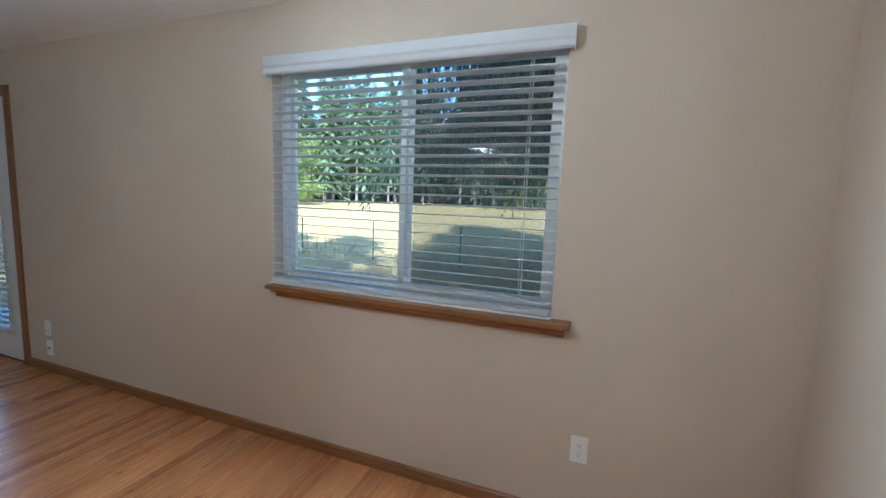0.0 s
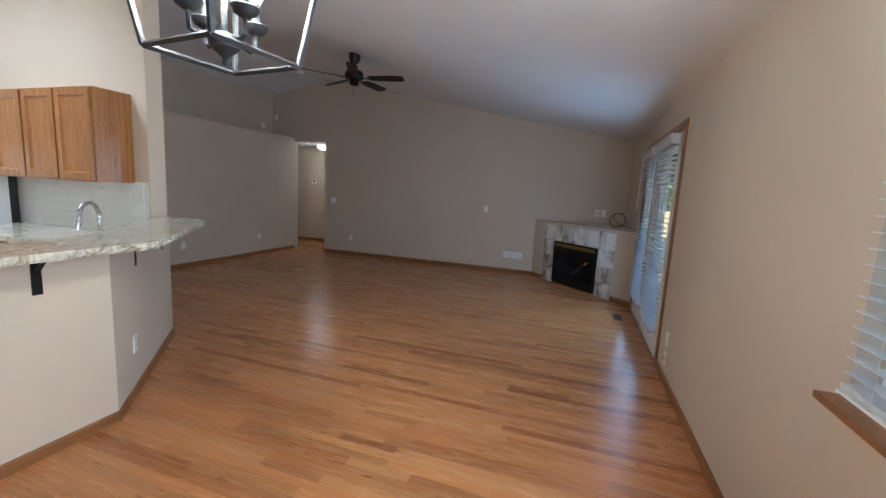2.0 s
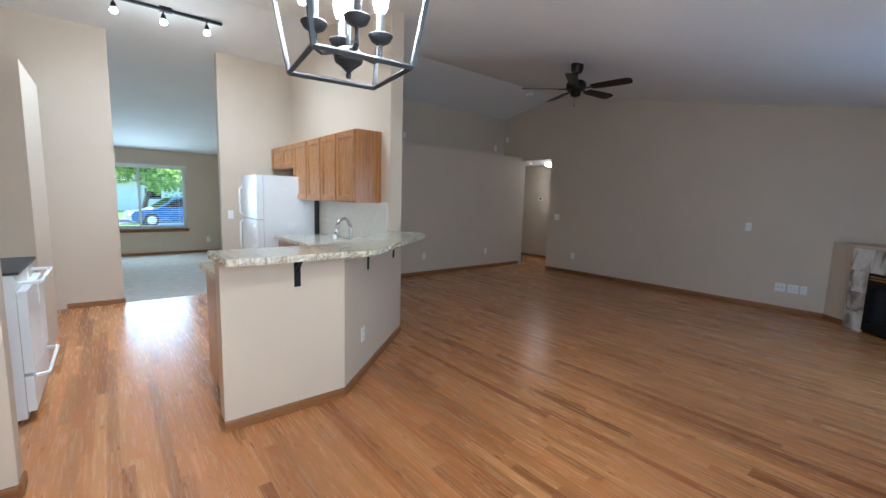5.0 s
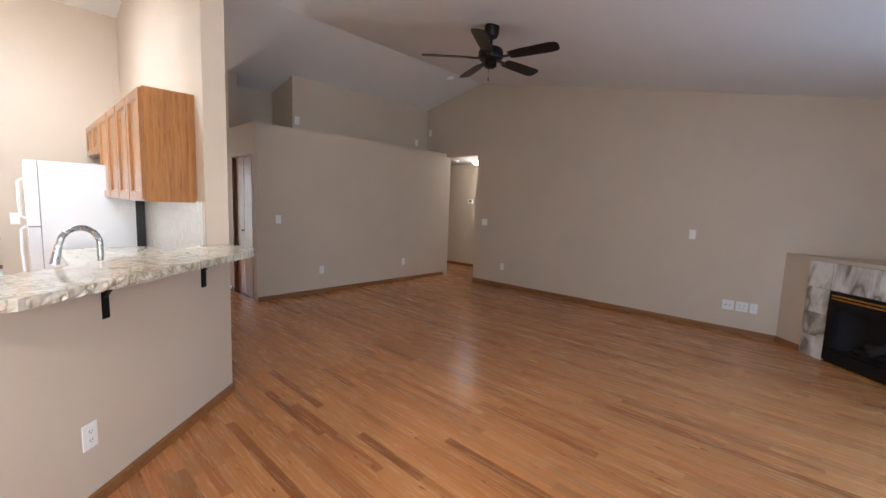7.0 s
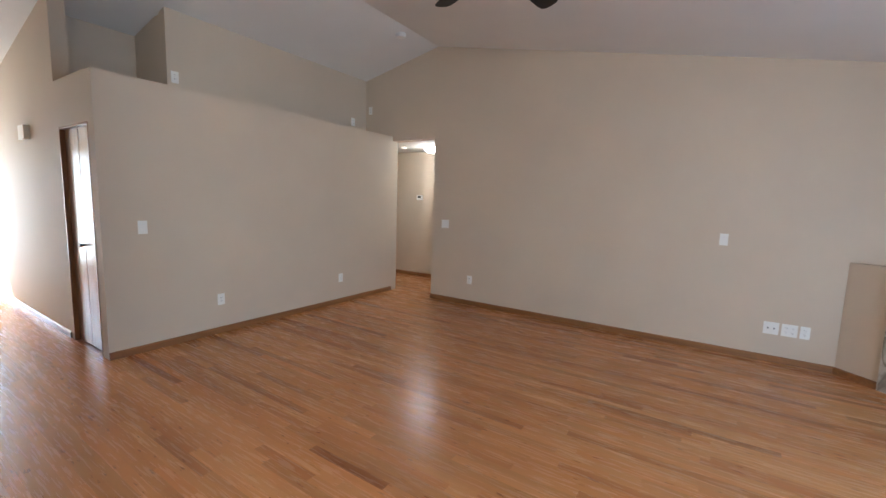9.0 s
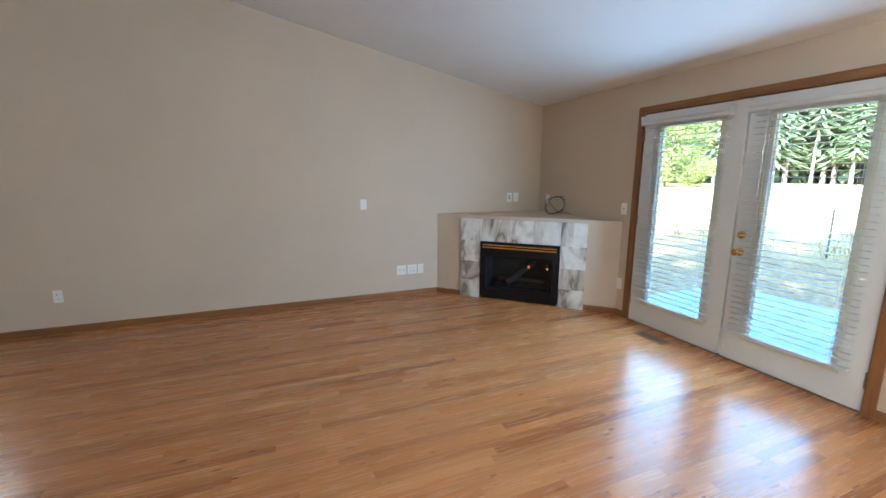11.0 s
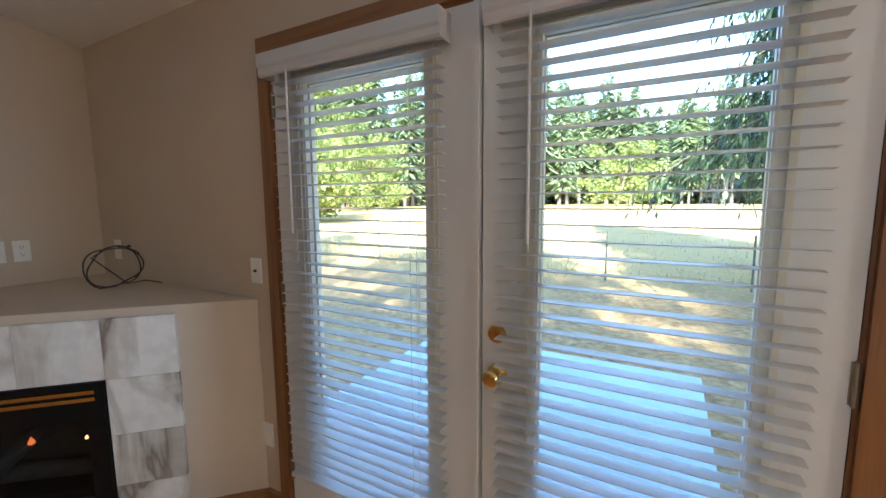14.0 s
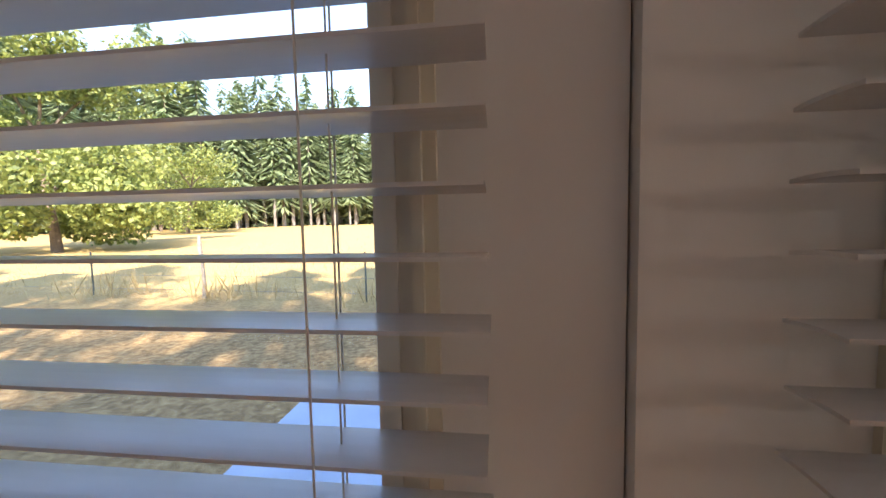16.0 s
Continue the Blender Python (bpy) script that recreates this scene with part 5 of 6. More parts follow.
def track_light(x0, x1, y, lamps, label):
    z = cz(y)
    top = thing("track_light", ((x0 + x1) / 2, y, z), label, "track light", "kitchen track lights")
    cx = (x0 + x1) / 2
    boxpart("track", (x0 - cx, -0.018, -0.035), (x1 - cx, 0.018, -0.008), BLACK, top, bevel=0.003)
    boxpart("canopy", (-0.06, -0.03, -0.04), (0.06, 0.03, 0.012), BLACK, top, bevel=0.004)
    for lx in lamps:
        u = lx - cx
        bm = bmesh.new()
        tube(bm, (u, 0, -0.035), (u, 0, -0.075), 0.008, n=8)
        lathe(bm, [(0.012, -0.07), (0.022, -0.085), (0.028, -0.13), (0.030, -0.132)], (u, 0, 0), 16)
        head = part("lamp_head", bm, BLACK, top, smooth=True)
        bm = bmesh.new()
        lathe(bm, [(0.024, -0.131), (0.034, -0.15), (0.034, -0.17), (0.02, -0.182), (0.004, -0.184)], (u, 0, 0), 16)
        part("bulb", bm, SPOT, head, "lit reflector bulb", smooth=True)
    return top


track_light(5.95, 7.06, -6.33, (6.96, 6.53, 6.11), "black track light with three lit bulbs")
track_light(5.35, 5.85, -4.35, (5.72,), "black single spotlight on a short track")

# ---- backsplash ----
splash = structure(boxpart("backsplash", (4.911, -6.10, 0.90), (4.915, -4.225, 1.355), GROUT), "white glazed subway tile backsplash", "backsplash")
_bm = bmesh.new()
box(_bm, (0, 0.001, 0.001), (0.006, 0.1525, 0.0745))
bmesh.ops.bevel(_bm, geom=[e for e in _bm.edges], offset=0.001, segments=1, affect="EDGES")
_me = bpy.data.meshes.new("tile")
_bm.to_mesh(_me)
_bm.free()
_me.materials.append(TILE)
_half = _me.copy()
for v in _half.vertices:
    v.co.y *= 0.49
_trnd = random.Random(3)
for r in range(6):
    z = 0.905 + r * 0.0755
    y = -6.098
    if r % 2:
        ob = new("tile", _half)
        ob.parent = splash
        ob.matrix_basis = pose(4.9153, y, z)
        y += 0.0765
    while y < -4.225 - 0.07:
        full = y + 0.153 < -4.224
        ob = new("tile", _me if full else _half)
        ob.parent = splash
        ob.matrix_basis = pose(4.9153, y, z, _trnd.uniform(-0.15, 0.15), 0, _trnd.uniform(-0.5, 0.5))
        y += 0.153 if full else 0.0765


# ---- outdoors ----
def ground_mat():
    """Straw-coloured field, worn to bare brown soil towards the yard and green on the street side."""
    m = bpy.data.materials.new("field_and_soil")
    m.use_nodes = True
    nt = m.node_tree
    L = nt.links.new
    b = nt.nodes["Principled BSDF"]
    geo = nt.nodes.new("ShaderNodeNewGeometry")
    sep = nt.nodes.new("ShaderNodeSeparateXYZ")
    L(geo.outputs["Position"], sep.inputs[0])
    n = nt.nodes.new("ShaderNodeTexNoise")
    n.inputs["Scale"].default_value, n.inputs["Detail"].default_value = 0.9, 9
    L(geo.outputs["Position"], n.inputs["Vector"])
    nb = nt.nodes.new("ShaderNodeTexNoise")
    nb.inputs["Scale"].default_value, nb.inputs["Detail"].default_value = 14.0, 8
    L(geo.outputs["Position"], nb.inputs["Vector"])

    def ramp(fac, stops):
        r = nt.nodes.new("ShaderNodeValToRGB")
        e = r.color_ramp.elements
        e[0].position, e[0].color = stops[0][0], (*stops[0][1], 1)
        e[1].position, e[1].color = stops[-1][0], (*stops[-1][1], 1)
        for p, c in stops[1:-1]:
            e.new(p).color = (*c, 1)
        L(fac, r.inputs[0])
        return r.outputs[0]

    straw = ramp(nb.outputs["Fac"], ((0.25, (0.31, 0.205, 0.075)), (0.5, (0.44, 0.315, 0.130)), (0.75, (0.52, 0.395, 0.185))))
    soil = ramp(nb.outputs["Fac"], ((0.25, (0.15, 0.095, 0.045)), (0.5, (0.31, 0.205, 0.095)), (0.72, (0.46, 0.325, 0.155))))
    lawn = ramp(nb.outputs["Fac"], ((0.3, (0.08, 0.17, 0.03)), (0.7, (0.17, 0.30, 0.06))))

    def band(start, end):
        w = nt.nodes.new("ShaderNodeMath")
        w.operation = "MULTIPLY_ADD"
        L(n.outputs["Fac"], w.inputs[0])
        w.inputs[1].default_value = 7.0
        L(sep.outputs["Y"], w.inputs[2])
        k = nt.nodes.new("ShaderNodeMapRange")
        k.inputs[1].default_value, k.inputs[2].default_value = start + 3.5, end + 3.5
        L(w.outputs[0], k.inputs[0])
        return k.outputs[0]

    def mixc(fac, a, c):
        x = nt.nodes.new("ShaderNodeMix")
        x.data_type = "RGBA"
        L(fac, x.inputs[0])
        L(a, x.inputs[6])
        L(c, x.inputs[7])
        return x.outputs[2]

    L(mixc(band(-13.5, -12.0), lawn, mixc(band(6.0, 9.5), soil, straw)), b.inputs["Base Color"])
    b.inputs["Roughness"].default_value = 0.95
    b.inputs["Specular IOR Level"].default_value = 0.1
    bp = nt.nodes.new("ShaderNodeBump")
    bp.inputs["Strength"].default_value, bp.inputs["Distance"].default_value = 0.8, 0.03
    L(nb.outputs["Fac"], bp.inputs["Height"])
    L(bp.outputs[0], b.inputs["Normal"])
    return m


def leaf_mat(name, dark, light, trans=0.35):
    m = bpy.data.materials.new(name)
    m.use_nodes = True
    nt = m.node_tree
    b = nt.nodes["Principled BSDF"]
    geo = nt.nodes.new("ShaderNodeNewGeometry")
    r = nt.nodes.new("ShaderNodeValToRGB")
    r.color_ramp.elements[0].color, r.color_ramp.elements[1].color = (*dark, 1), (*light, 1)
    nt.links.new(geo.outputs["Random Per Island"], r.inputs[0])
    nt.links.new(r.outputs[0], b.inputs["Base Color"])
    b.inputs["Roughness"].default_value = 0.55
    tr = nt.nodes.new("ShaderNodeBsdfTranslucent")
    nt.links.new(r.outputs[0], tr.inputs[0])
    mx = nt.nodes.new("ShaderNodeMixShader")
    mx.inputs[0].default_value = trans
    out = nt.nodes["Material Output"]
    nt.links.new(b.outputs[0], mx.inputs[1])
    nt.links.new(tr.outputs[0], mx.inputs[2])
    nt.links.new(mx.outputs[0], out.inputs[0])
    return m


BARK = mat("bark", (0.16, 0.12, 0.09), 0.95, vary=0.3, scale=5, bump=1.0, bump_scale=25)
GREYBARK = mat("grey_bark", (0.17, 0.15, 0.13), 0.95, vary=0.3, scale=3, bump=1.0, bump_scale=20)
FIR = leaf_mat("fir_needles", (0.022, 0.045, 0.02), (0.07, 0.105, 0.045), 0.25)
# distance haze is mixed into the colour of these paler needles
FIR_HAZED = leaf_mat("hazed_fir_needles", (0.19, 0.245, 0.13), (0.30, 0.37, 0.20), 0.5)
LEAF = leaf_mat("broad_leaves", (0.11, 0.15, 0.04), (0.33, 0.37, 0.10), 0.4)
POSTWOOD = mat("weathered_post", (0.26, 0.23, 0.19), 0.95, vary=0.25, scale=8, bump=1.0, bump_scale=60)
TPOST = mat("steel_post", (0.10, 0.11, 0.10), 0.6, metal=0.4, vary=0.3, scale=15)
WIRE = mat("fence_wire", (0.25, 0.24, 0.22), 0.5, metal=0.8)
STRAW = leaf_mat("dry_stems", (0.34, 0.24, 0.10), (0.62, 0.48, 0.24), 0.3)


def gz(x, y):
    """Height of the ground: nearly level, rising a little towards the woods."""
    if y > 12:
        return -0.26 + 1.1 * min(1.0, (y - 12) / 90) + 0.05 * math.sin(x * 0.21 + y * 0.13)
    return -0.26 if y > -14 else -0.26 - 0.10 * min(1.0, (-14 - y) / 8)


_xs = [-900, -300, -120, -80, -60] + list(range(-48, 50, 6)) + [60, 80, 120, 300, 900]
_ys = [-900, -300, -120, -60, -40, -30, -22, -14, 0, 6] + list(range(12, 126, 6)) + [160, 300, 900]
_bm = bmesh.new()
_g = [[_bm.verts.new((x, y, gz(x, y))) for x in _xs] for y in _ys]
for j in range(len(_ys) - 1):
    for i in range(len(_xs) - 1):
        _bm.faces.new((_g[j][i], _g[j][i + 1], _g[j + 1][i + 1], _g[j + 1][i]))
structure(part("ground", _bm, ground_mat(), smooth=True), "dry golden field with bare brown soil near the house", "ground")
structure(boxpart("patio", (0.76, 0.152, -0.30), (3.44, 2.95, -0.14), SKYLIT_CONCRETE, bevel=0.01), "grey concrete patio slab outside the doors, tinted with sky blue", "patio")


class Cards:
    """Many small leaf or twig shapes gathered into one mesh."""

    def __init__(self):
        self.v, self.f = [], []

    def strip(self, a, b, side, w0, w1):
        """A narrow blade from a to b."""
        k = len(self.v)
        m = (a + b) / 2
        self.v += [tuple(a - side * w0 * 0.4), tuple(a + side * w0 * 0.4), tuple(m + side * w0), tuple(b), tuple(m - side * w0)]
        self.f.append((k, k + 1, k + 2, k + 3, k + 4))

    def leaf(self, c, u, w):
        k = len(self.v)
        self.v += [tuple(c - u), tuple(c + w * 0.6), tuple(c + u), tuple(c - w * 0.6)]
        self.f.append((k, k + 1, k + 2, k + 3))

    def part(self, name, material, parent=None, label=""):
        me = bpy.data.meshes.new(name)
        me.from_pydata(self.v, [], self.f)
        me.materials.append(material)
        ob = new(name, me)
        ob.parent = parent
        if label:
            ob["label"] = label
        return ob


def rvec(rnd):
    while True:
        v = Vector((rnd.uniform(-1, 1), rnd.uniform(-1, 1), rnd.uniform(-1, 1)))
        if 0.1 < v.length < 1:
            return v.normalized()


def weeping_conifer(x, y, h, r, lowest, seed, label, limbs=80, spray=34, wide=1.0):
    """A big conifer: tapered trunk, long drooping limbs, sprays that hang from them."""
    rnd = random.Random(seed)
    z0 = gz(x, y) - 0.05
    top = thing("conifer_tree", (x, y, z0), label, "tree")
    bm = bmesh.new()
    pipe(bm, [(0, 0, 0), (0.03, 0, 0.4), (0.0, 0.04, h * 0.3), (0.05, 0.0, h * 0.65), (0, 0, h)], [h * 0.024, h * 0.018, h * 0.014, h * 0.008, 0.02], 12)
    part("trunk", bm, BARK, top, smooth=True)
    lb = bmesh.new()
    cards = Cards()
    for i in range(limbs):
        f = (i + rnd.random()) / limbs
        z = lowest + (h - lowest) * f
        a = i * 2.4 + rnd.uniform(-0.4, 0.4)
        reach = r * (1 - f) ** 0.75 * rnd.uniform(0.75, 1.1) + 0.3
        d = Vector((math.cos(a), math.sin(a), 0))
        s = Vector((-d.y, d.x, 0))
        pts = []
        for k in range(6):
            u = k / 5
            pts.append(d * reach * u + s * 0.12 * math.sin(u * 3 + i) * reach * 0.3 + Vector((0, 0, z + reach * (0.10 * u - 0.42 * u * u))))
        pipe(lb, pts, [0.05 * (1 - f) + 0.012, 0.04 * (1 - f) + 0.01, 0.026, 0.018, 0.012, 0.005], 5)
        for k in range(spray):
            u = rnd.uniform(0.12, 1.0)
            j = min(4, int(u * 5))
            p = pts[j].lerp(pts[j + 1], u * 5 - j) + s * rnd.gauss(0, 0.16) * reach * (0.3 + 0.5 * u) + Vector((0, 0, rnd.uniform(-0.12, 0.04)))
            ln = rnd.uniform(0.25, 0.7) * (0.6 + 0.4 * wide)
            dn = (Vector((0, 0, -1)) + d * rnd.uniform(0.0, 0.5) + rvec(rnd) * 0.35).normalized()
            for q in range(5):
                sd = rvec(rnd)
                st = p + dn * ln * q * 0.2
                cards.strip(st, st + (dn + sd * 0.45).normalized() * ln * rnd.uniform(0.2, 0.42), sd.cross(dn).normalized(), rnd.uniform(0.010, 0.024) * wide, 0)
    part("limbs", lb, BARK, top)
    cards.part("foliage", FIR, top, "dark drooping needle sprays")
    return top


def broadleaf(x, y, h, r, seed, label, leaves=2600, base=0.25, mat_leaf=None, trunks=1, size=0.16):
    """A spreading tree: forked trunk, limbs, many leaves in uneven clumps."""
    rnd = random.Random(seed)
    z0 = gz(x, y) - 0.05
    top = thing("broadleaf_tree", (x, y, z0), label, "tree")
    bm = bmesh.new()
    clumps = []
    for t in range(trunks):
        lean = Vector((rnd.uniform(-0.25, 0.25) + (t - (trunks - 1) / 2) * 0.5, rnd.uniform(-0.15, 0.15), 1)).normalized()
        pts = [Vector((0.12 * (t - (trunks - 1) / 2), 0, 0)) + lean * h * 0.5 * k / 4 + Vector((0.05 * math.sin(k * 1.7 + t), 0, 0)) for k in range(5)]
        rr = h * 0.016 / math.sqrt(trunks)
        pipe(bm, pts, [rr * 1.4, rr * 1.1, rr, rr * 0.85, rr * 0.7], 9)
        for k in range(9):
            a = k * 2.4 + t
            o = pts[2 + k % 3]
            e = o + Vector((math.cos(a) * r * rnd.uniform(0.45, 0.9), math.sin(a) * r * rnd.uniform(0.45, 0.9), h * rnd.uniform(0.05, 0.42)))
            m2 = o.lerp(e, 0.5) + Vector((0, 0, 0.06 * h))
            pipe(bm, [o, m2, e], [rr * 0.5, rr * 0.3, 0.015], 6)
            clumps += [(e, rnd.uniform(0.22, 0.42) * r), (m2, rnd.uniform(0.2, 0.32) * r)]
    if base < 0.1:
        # skirts that reach the grass
        for k in range(16):
            a = k * 2.4
            clumps.append((Vector((math.cos(a) * r * rnd.uniform(0.3, 0.95), math.sin(a) * r * rnd.uniform(0.3, 0.95), h * rnd.uniform(0.08, 0.34))), rnd.uniform(0.2, 0.34) * r))
    part("trunk", bm, BARK, top, smooth=True)
    cards = Cards()
    for i in range(leaves):
        c, cr = clumps[rnd.randrange(len(clumps))]
        v = rvec(rnd) * cr * rnd.random() ** 0.4
        v.z *= 0.7
        p = c + v
        if p.z < base * h:
            p.z = base * h + rnd.random() * 0.6
        u = rvec(rnd)
        w = u.cross(rvec(rnd)).normalized()
        s = size * rnd.uniform(0.6, 1.3)
        cards.leaf(p, u * s, w * s)
    cards.part("crown", mat_leaf or LEAF, top, "uneven crown of small leaves")
    return top


def far_woods(n, seed):
    """The wall of conifers round the far side of the field."""
    rnd = random.Random(seed)
    bm = bmesh.new()
    cards = Cards()
    low_growth = Cards()
    for i in range(n):
        a = radians(-86 + 136 * (i + rnd.random()) / n)
        rr = 76 + rnd.random() ** 1.3 * 34
        x, y = 2 + rr * math.sin(a), rr * math.cos(a)
        z0 = gz(x, y)
        tall = 19 + 12 * min(1.0, max(0.0, -math.degrees(a) / 40))
        h = tall * (rnd.uniform(0.75, 1.15) if rnd.random() < 0.75 else rnd.uniform(0.4, 0.6))
        tube(bm, (x, y, z0 - 0.2), (x + rnd.uniform(-0.4, 0.4), y, z0 + h * 0.8), rnd.uniform(0.2, 0.38), 0.06, 6, False)
        low = rnd.uniform(0.08, 0.34)
        for k in range(640):
            f = rnd.random() ** 0.85
            rad = (1 - f) ** 0.7 * h * 0.15 + 0.5
            t = rnd.uniform(0, 6.283)
            d = Vector((math.cos(t), math.sin(t), -0.45)).normalized()
            p = Vector((x, y, z0 + h * (low + (1 - low) * f))) + d * rad * rnd.uniform(0.0, 0.5)
            cards.strip(p, p + d * rad * rnd.uniform(0.5, 1.0), Vector((-d.y, d.x, rnd.uniform(-0.4, 0.4))), rnd.uniform(0.13, 0.32), 0)
        for k in range(90):
            x2, y2 = x + rnd.gauss(0, 3.0), y + rnd.uniform(2, 16)
            p = Vector((x2, y2, gz(x2, y2) + rnd.random() ** 1.3 * 11))
            u = rvec(rnd)
            low_growth.leaf(p, u * rnd.uniform(0.5, 1.2), u.cross(rvec(rnd)).normalized() * rnd.uniform(0.5, 1.2))
    tagged(part("woods_trunks", bm, GREYBARK), "grey trunks of far conifers", "woods", kind="stuff")
    tagged(cards.part("woods", FIR_HAZED), "dense green conifer woods beyond the field, paled as by haze", "woods", kind="stuff")
    # backing leaves, lightened to lift the shaded gaps between the conifers
    tagged(low_growth.part("undergrowth", leaf_mat("undergrowth_leaves", (0.08, 0.105, 0.055), (0.20, 0.25, 0.12), 0.45)), "dark undergrowth below the far conifers", "bushes", kind="stuff")


far_woods(430, 5)
weeping_conifer(7.7, 7.8, 15, 4.6, 3.4, 11, "large dark conifer with drooping branches behind the house", 200, 230, 1.25)
broadleaf(-24.0, 21, 14, 7.0, 21, "bright green spreading tree at the field edge", 34000, 0.03, size=0.16)
broadleaf(-36.0, 46, 12, 6.5, 22, "bright green spreading tree at the field edge", 11000, 0.03, size=0.18)
broadleaf(-4.0, 66, 11, 5.5, 23, "green spreading tree before the woods", 5000, 0.05, size=0.2)
broadleaf(-48.0, 55, 14, 8, 24, "green spreading tree before the woods", 5000, 0.04, size=0.2)


# wire fence between yard and field
def steel_post(x, y):
    p = thing("fence_post", (x, y, gz(x, y)), "dark steel fence post in the dry yard", "fence post", "field fence posts")
    bm = bmesh.new()
    box(bm, (-0.018, -0.004, -0.1), (0.018, 0.004, 1.05))
    box(bm, (-0.004, 0.004, -0.1), (0.004, 0.03, 1.05))
    part("bar", bm, TPOST, p)
    return p


FENCE = [(-15.0, 8.8), (-11.0, 8.5), (-7.3, 8.3), (-4.1, 8.0), (-0.2, 7.7), (2.0, 7.9), (4.5, 7.9), (8.0, 8.2), (12.0, 8.6)]
for i, (fx, fy) in enumerate(FENCE):
    if i in (0, 3, 7):
        p = thing("fence_post", (fx, fy, gz(fx, fy)), "crooked weathered wooden fence post", "fence post", "field fence posts")
        _bm = bmesh.new()
        pipe(_bm, [(0, 0, -0.1), (0.02, 0, 0.4), (-0.01, 0.01, 0.85), (-0.05, 0.01, 1.2), (-0.04, 0.0, 1.42)], [0.05, 0.045, 0.042, 0.05, 0.03], 8)
        part("trunk", _bm, POSTWOOD, p, smooth=True)
    else:
        steel_post(fx, fy)
for z in (0.18, 0.5, 0.8, 1.02):
    _bm = bmesh.new()
    pipe(_bm, [(fx, fy - 0.02, gz(fx, fy) + z + 0.01 * math.sin(fx)) for fx, fy in FENCE], 0.004, 5)
    tagged(part("fence_wire", _bm, WIRE), "thin steel fence wire", "wire", "field fence wires")

# dry stems round the fence and the yard
_rnd = random.Random(9)
_c = Cards()
for i in range(5200):
    if i < 200:
        a = _rnd.choice(FENCE[2:5])
        x, y, h = a[0] + 0.5 + _rnd.gauss(0, 0.45), a[1] + _rnd.gauss(0, 0.3), _rnd.uniform(0.25, 0.8)
    else:
        x, y, h = _rnd.uniform(-26, 14), 7.8 + abs(_rnd.gauss(0, 9)), _rnd.uniform(0.06, 0.22)
    p = Vector((x, y, gz(x, y) - 0.01))
    t = Vector((_rnd.gauss(0, 0.3), _rnd.gauss(0, 0.3), 1)).normalized()
    s = t.cross(rvec(_rnd)).normalized()
    _c.strip(p, p + t * h, s, 0.006 + h * 0.012, 0)
tagged(_c.part("dry_grass", STRAW), "sparse dry grass and weeds by the fence", "grass", kind="stuff")

# ---- street side ----
structure(boxpart("road", (-60, -34, -0.40), (60, -27.4, -0.335), mat("asphalt", (0.06, 0.06, 0.06), 0.9, vary=0.2, scale=3, bump=0.5, bump_scale=80)), "grey asphalt street", "road")
structure(boxpart("driveway", (2.2, -27.4, -0.42), (5.6, -11.95, -0.30), SKYLIT_CONCRETE, bevel=0.01), "pale concrete driveway", "driveway")
# leaf colour brightened as if sunlit; the near side faces away from the sun
broadleaf(5.5, -33.5, 8.5, 4.6, 31, "leafy tree across the street, coloured as if sunlit", 8000, 0.12, leaf_mat("sunlit_leaves", (0.20, 0.32, 0.05), (0.42, 0.55, 0.12), 0.5), size=0.16)
# conifers added so that their shadows dapple the yard behind the house
for k, (tx, ty, th) in enumerate(((-2.4, -17.0, 26), (0.8, -16.5, 25), (2.9, -15.5, 26), (8.9, -16.0, 25), (12.0, -16.5, 26), (15.2, -15.5, 24), (18.5, -16.5, 26), (22.0, -17.0, 25))):
    weeping_conifer(tx, ty, th, 7.2 if 2 < tx < 9 else 5.6, 6.0, 41 + k, "tall dark conifer added in the front yard to shade the back", 112, 34, 2.8)

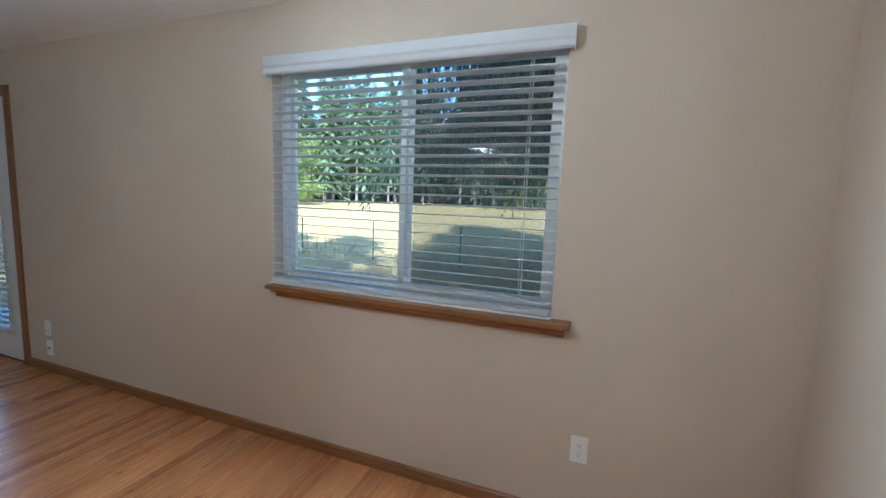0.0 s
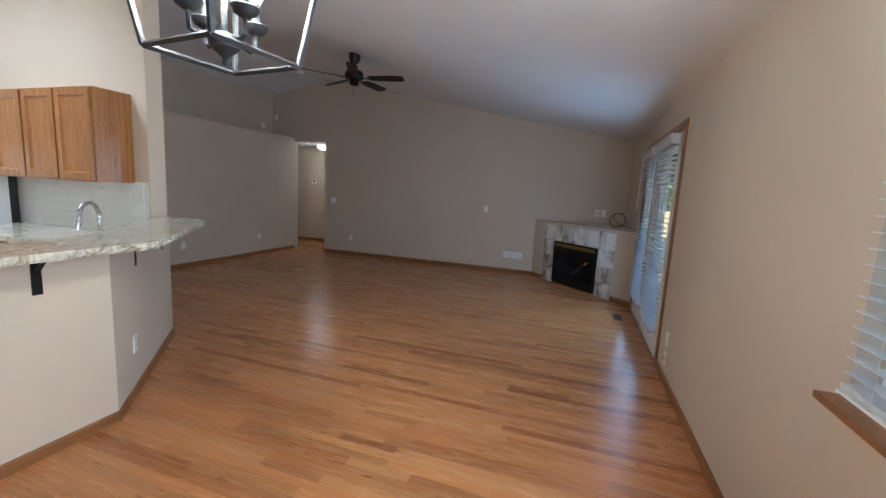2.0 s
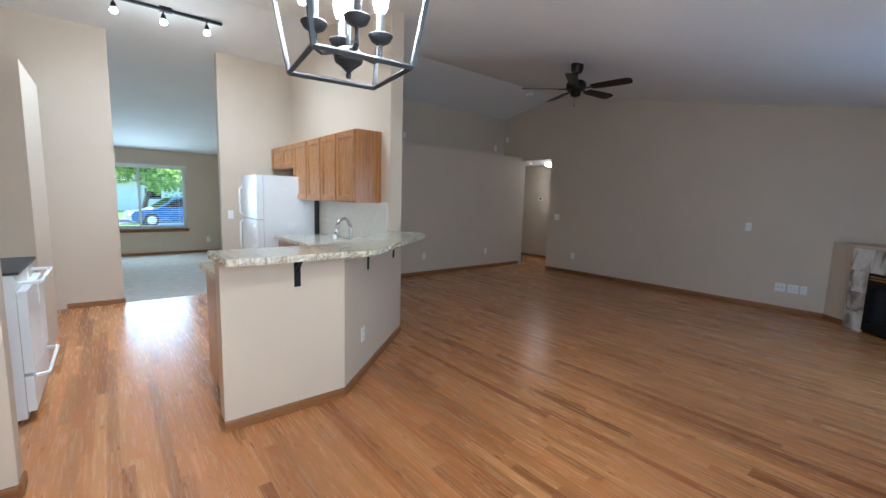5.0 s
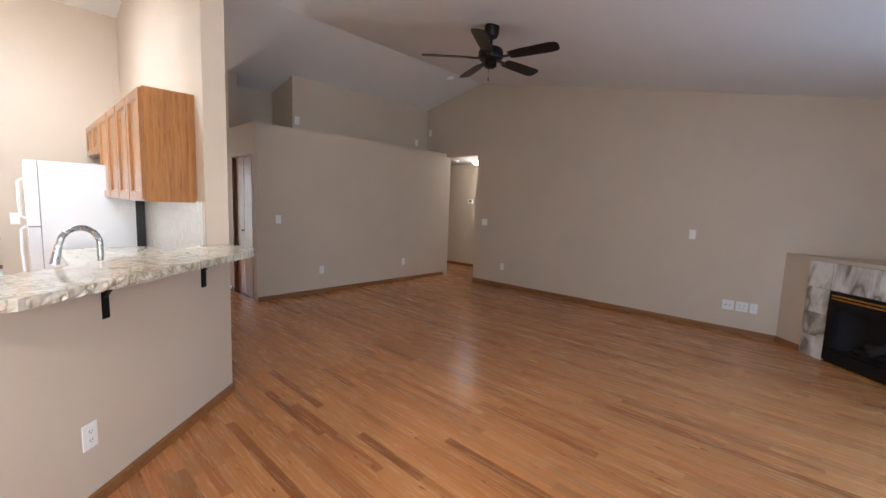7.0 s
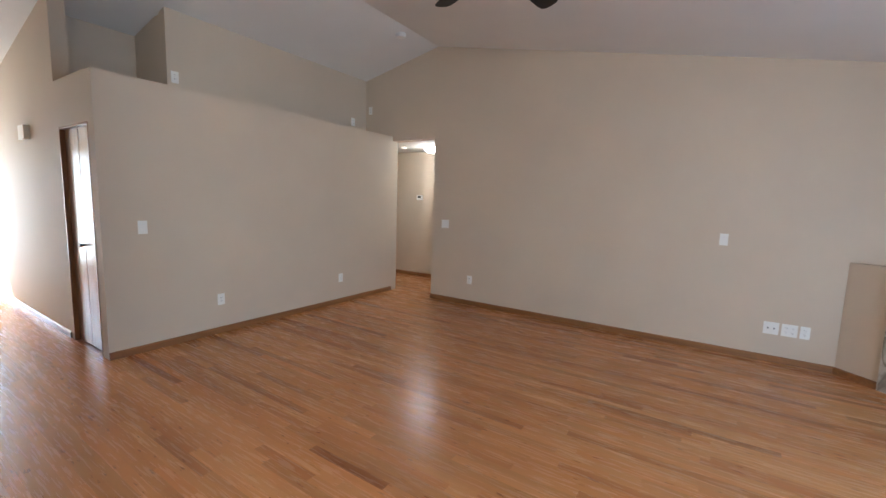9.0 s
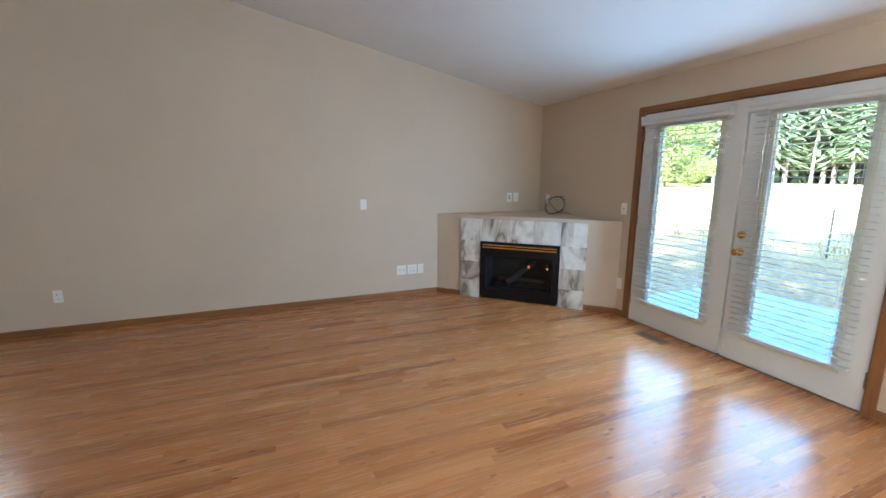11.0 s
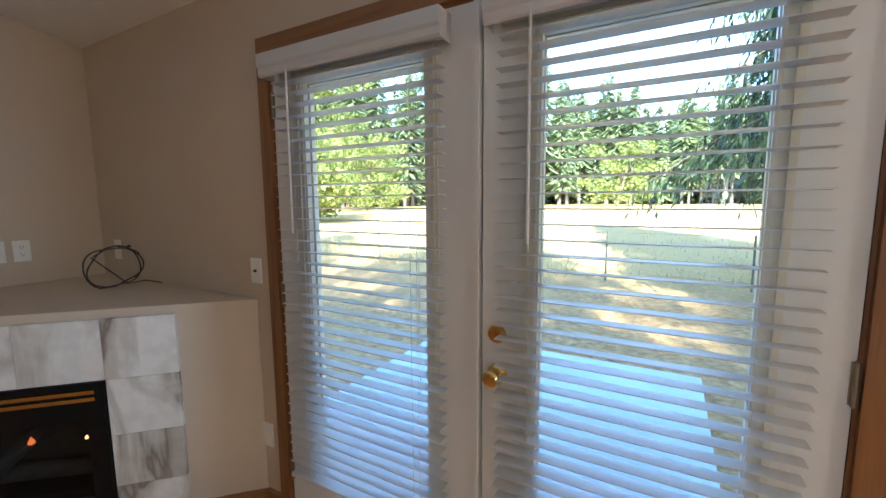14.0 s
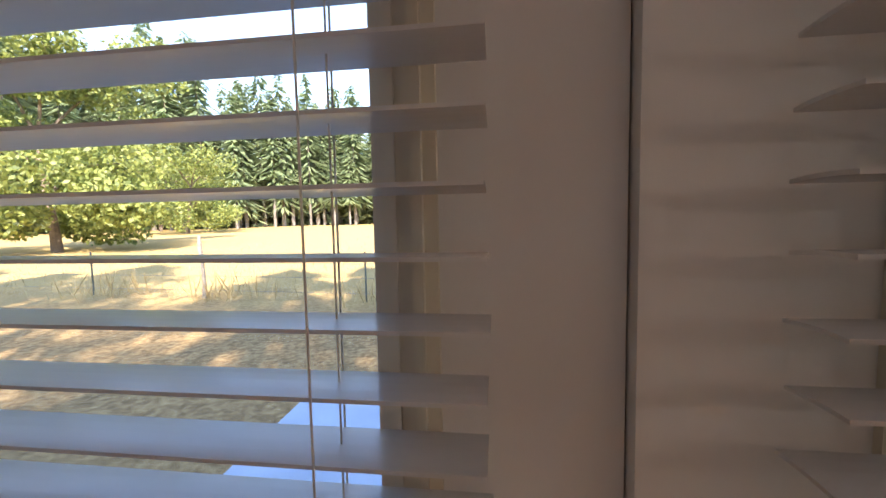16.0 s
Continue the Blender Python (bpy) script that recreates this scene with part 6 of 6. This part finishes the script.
house = thing("neighbour_house", (6.0, -46, -0.36), "pale house across the street", "house")
boxpart("wall", (-9, -5, 0), (9, 0, 2.7), mat("pale_siding", (0.80, 0.80, 0.78), 0.7, vary=0.05, scale=2, bump=0.3, bump_scale=6), house)
_bm = bmesh.new()
prism(_bm, [(-5.6, 2.6), (0.6, 2.6), (-2.5, 4.3)], "x", -9.5, 9.5)
part("roof", _bm, mat("grey_shingle", (0.16, 0.15, 0.15), 0.9, vary=0.3, scale=4, bump=0.6, bump_scale=12), house)
for wx in (-6, -2, 5.5):
    w = boxpart("window", (wx - 0.7, 0.002, 1.0), (wx + 0.7, 0.06, 2.1), WHITE, house)
    boxpart("pane", (wx - 0.6, 0.061, 1.08), (wx + 0.6, 0.07, 2.02), DARKGLASS, w)

# parked car
BLUE = mat("blue_car_paint", (0.04, 0.16, 0.42), 0.25, metal=0.3, coat=1.0, vary=0.02)
car = thing("parked_car", (4.4, -25.6, -0.30), "blue hatchback parked in the driveway", "car", rz=8)
_bm = bmesh.new()
prism(_bm, [(2.05, 0.28), (2.1, 0.55), (1.95, 0.74), (1.0, 0.88), (0.35, 1.36), (-0.2, 1.46), (-1.2, 1.42), (-1.9, 1.05), (-2.05, 0.8), (-2.05, 0.3)], "y", -0.82, 0.82)
part("body", _bm, BLUE, car, bevel=0.05, smooth=True)
for s in (-1, 1):
    _bm = bmesh.new()
    prism(_bm, [(0.82, 0.92), (0.32, 1.30), (-0.25, 1.38), (-1.15, 1.34), (-1.65, 1.03)], "y", s * 0.822, s * 0.835)
    part("side_window", _bm, DARKGLASS, car)
_bm = bmesh.new()
prism(_bm, [(1.03, 0.90), (0.40, 1.35), (0.38, 1.36), (1.0, 0.91)], "y", -0.68, 0.68)
part("windshield", _bm, DARKGLASS, car, matrix=Matrix.Translation((0.03, 0, 0.02)))
for wx in (1.3, -1.3):
    for s in (-1, 1):
        _bm = bmesh.new()
        lathe(_bm, [(0.20, -0.09), (0.30, -0.10), (0.32, -0.06), (0.32, 0.06), (0.30, 0.10), (0.20, 0.09)], (wx, s * 0.76, 0.32), 24, "y")
        wh = part("wheel", _bm, SLOT, car, "black tyre", smooth=True)
        _bm = bmesh.new()
        lathe(_bm, [(0.20, -0.085), (0.20, 0.085)], (wx, s * 0.77, 0.32), 20, "y")
        part("rim", _bm, STEEL, wh)
for s in (-1, 1):
    boxpart("headlight", (2.0, s * 0.62 - 0.14, 0.56), (2.09, s * 0.62 + 0.14, 0.68), PLASTIC, car, bevel=0.02)
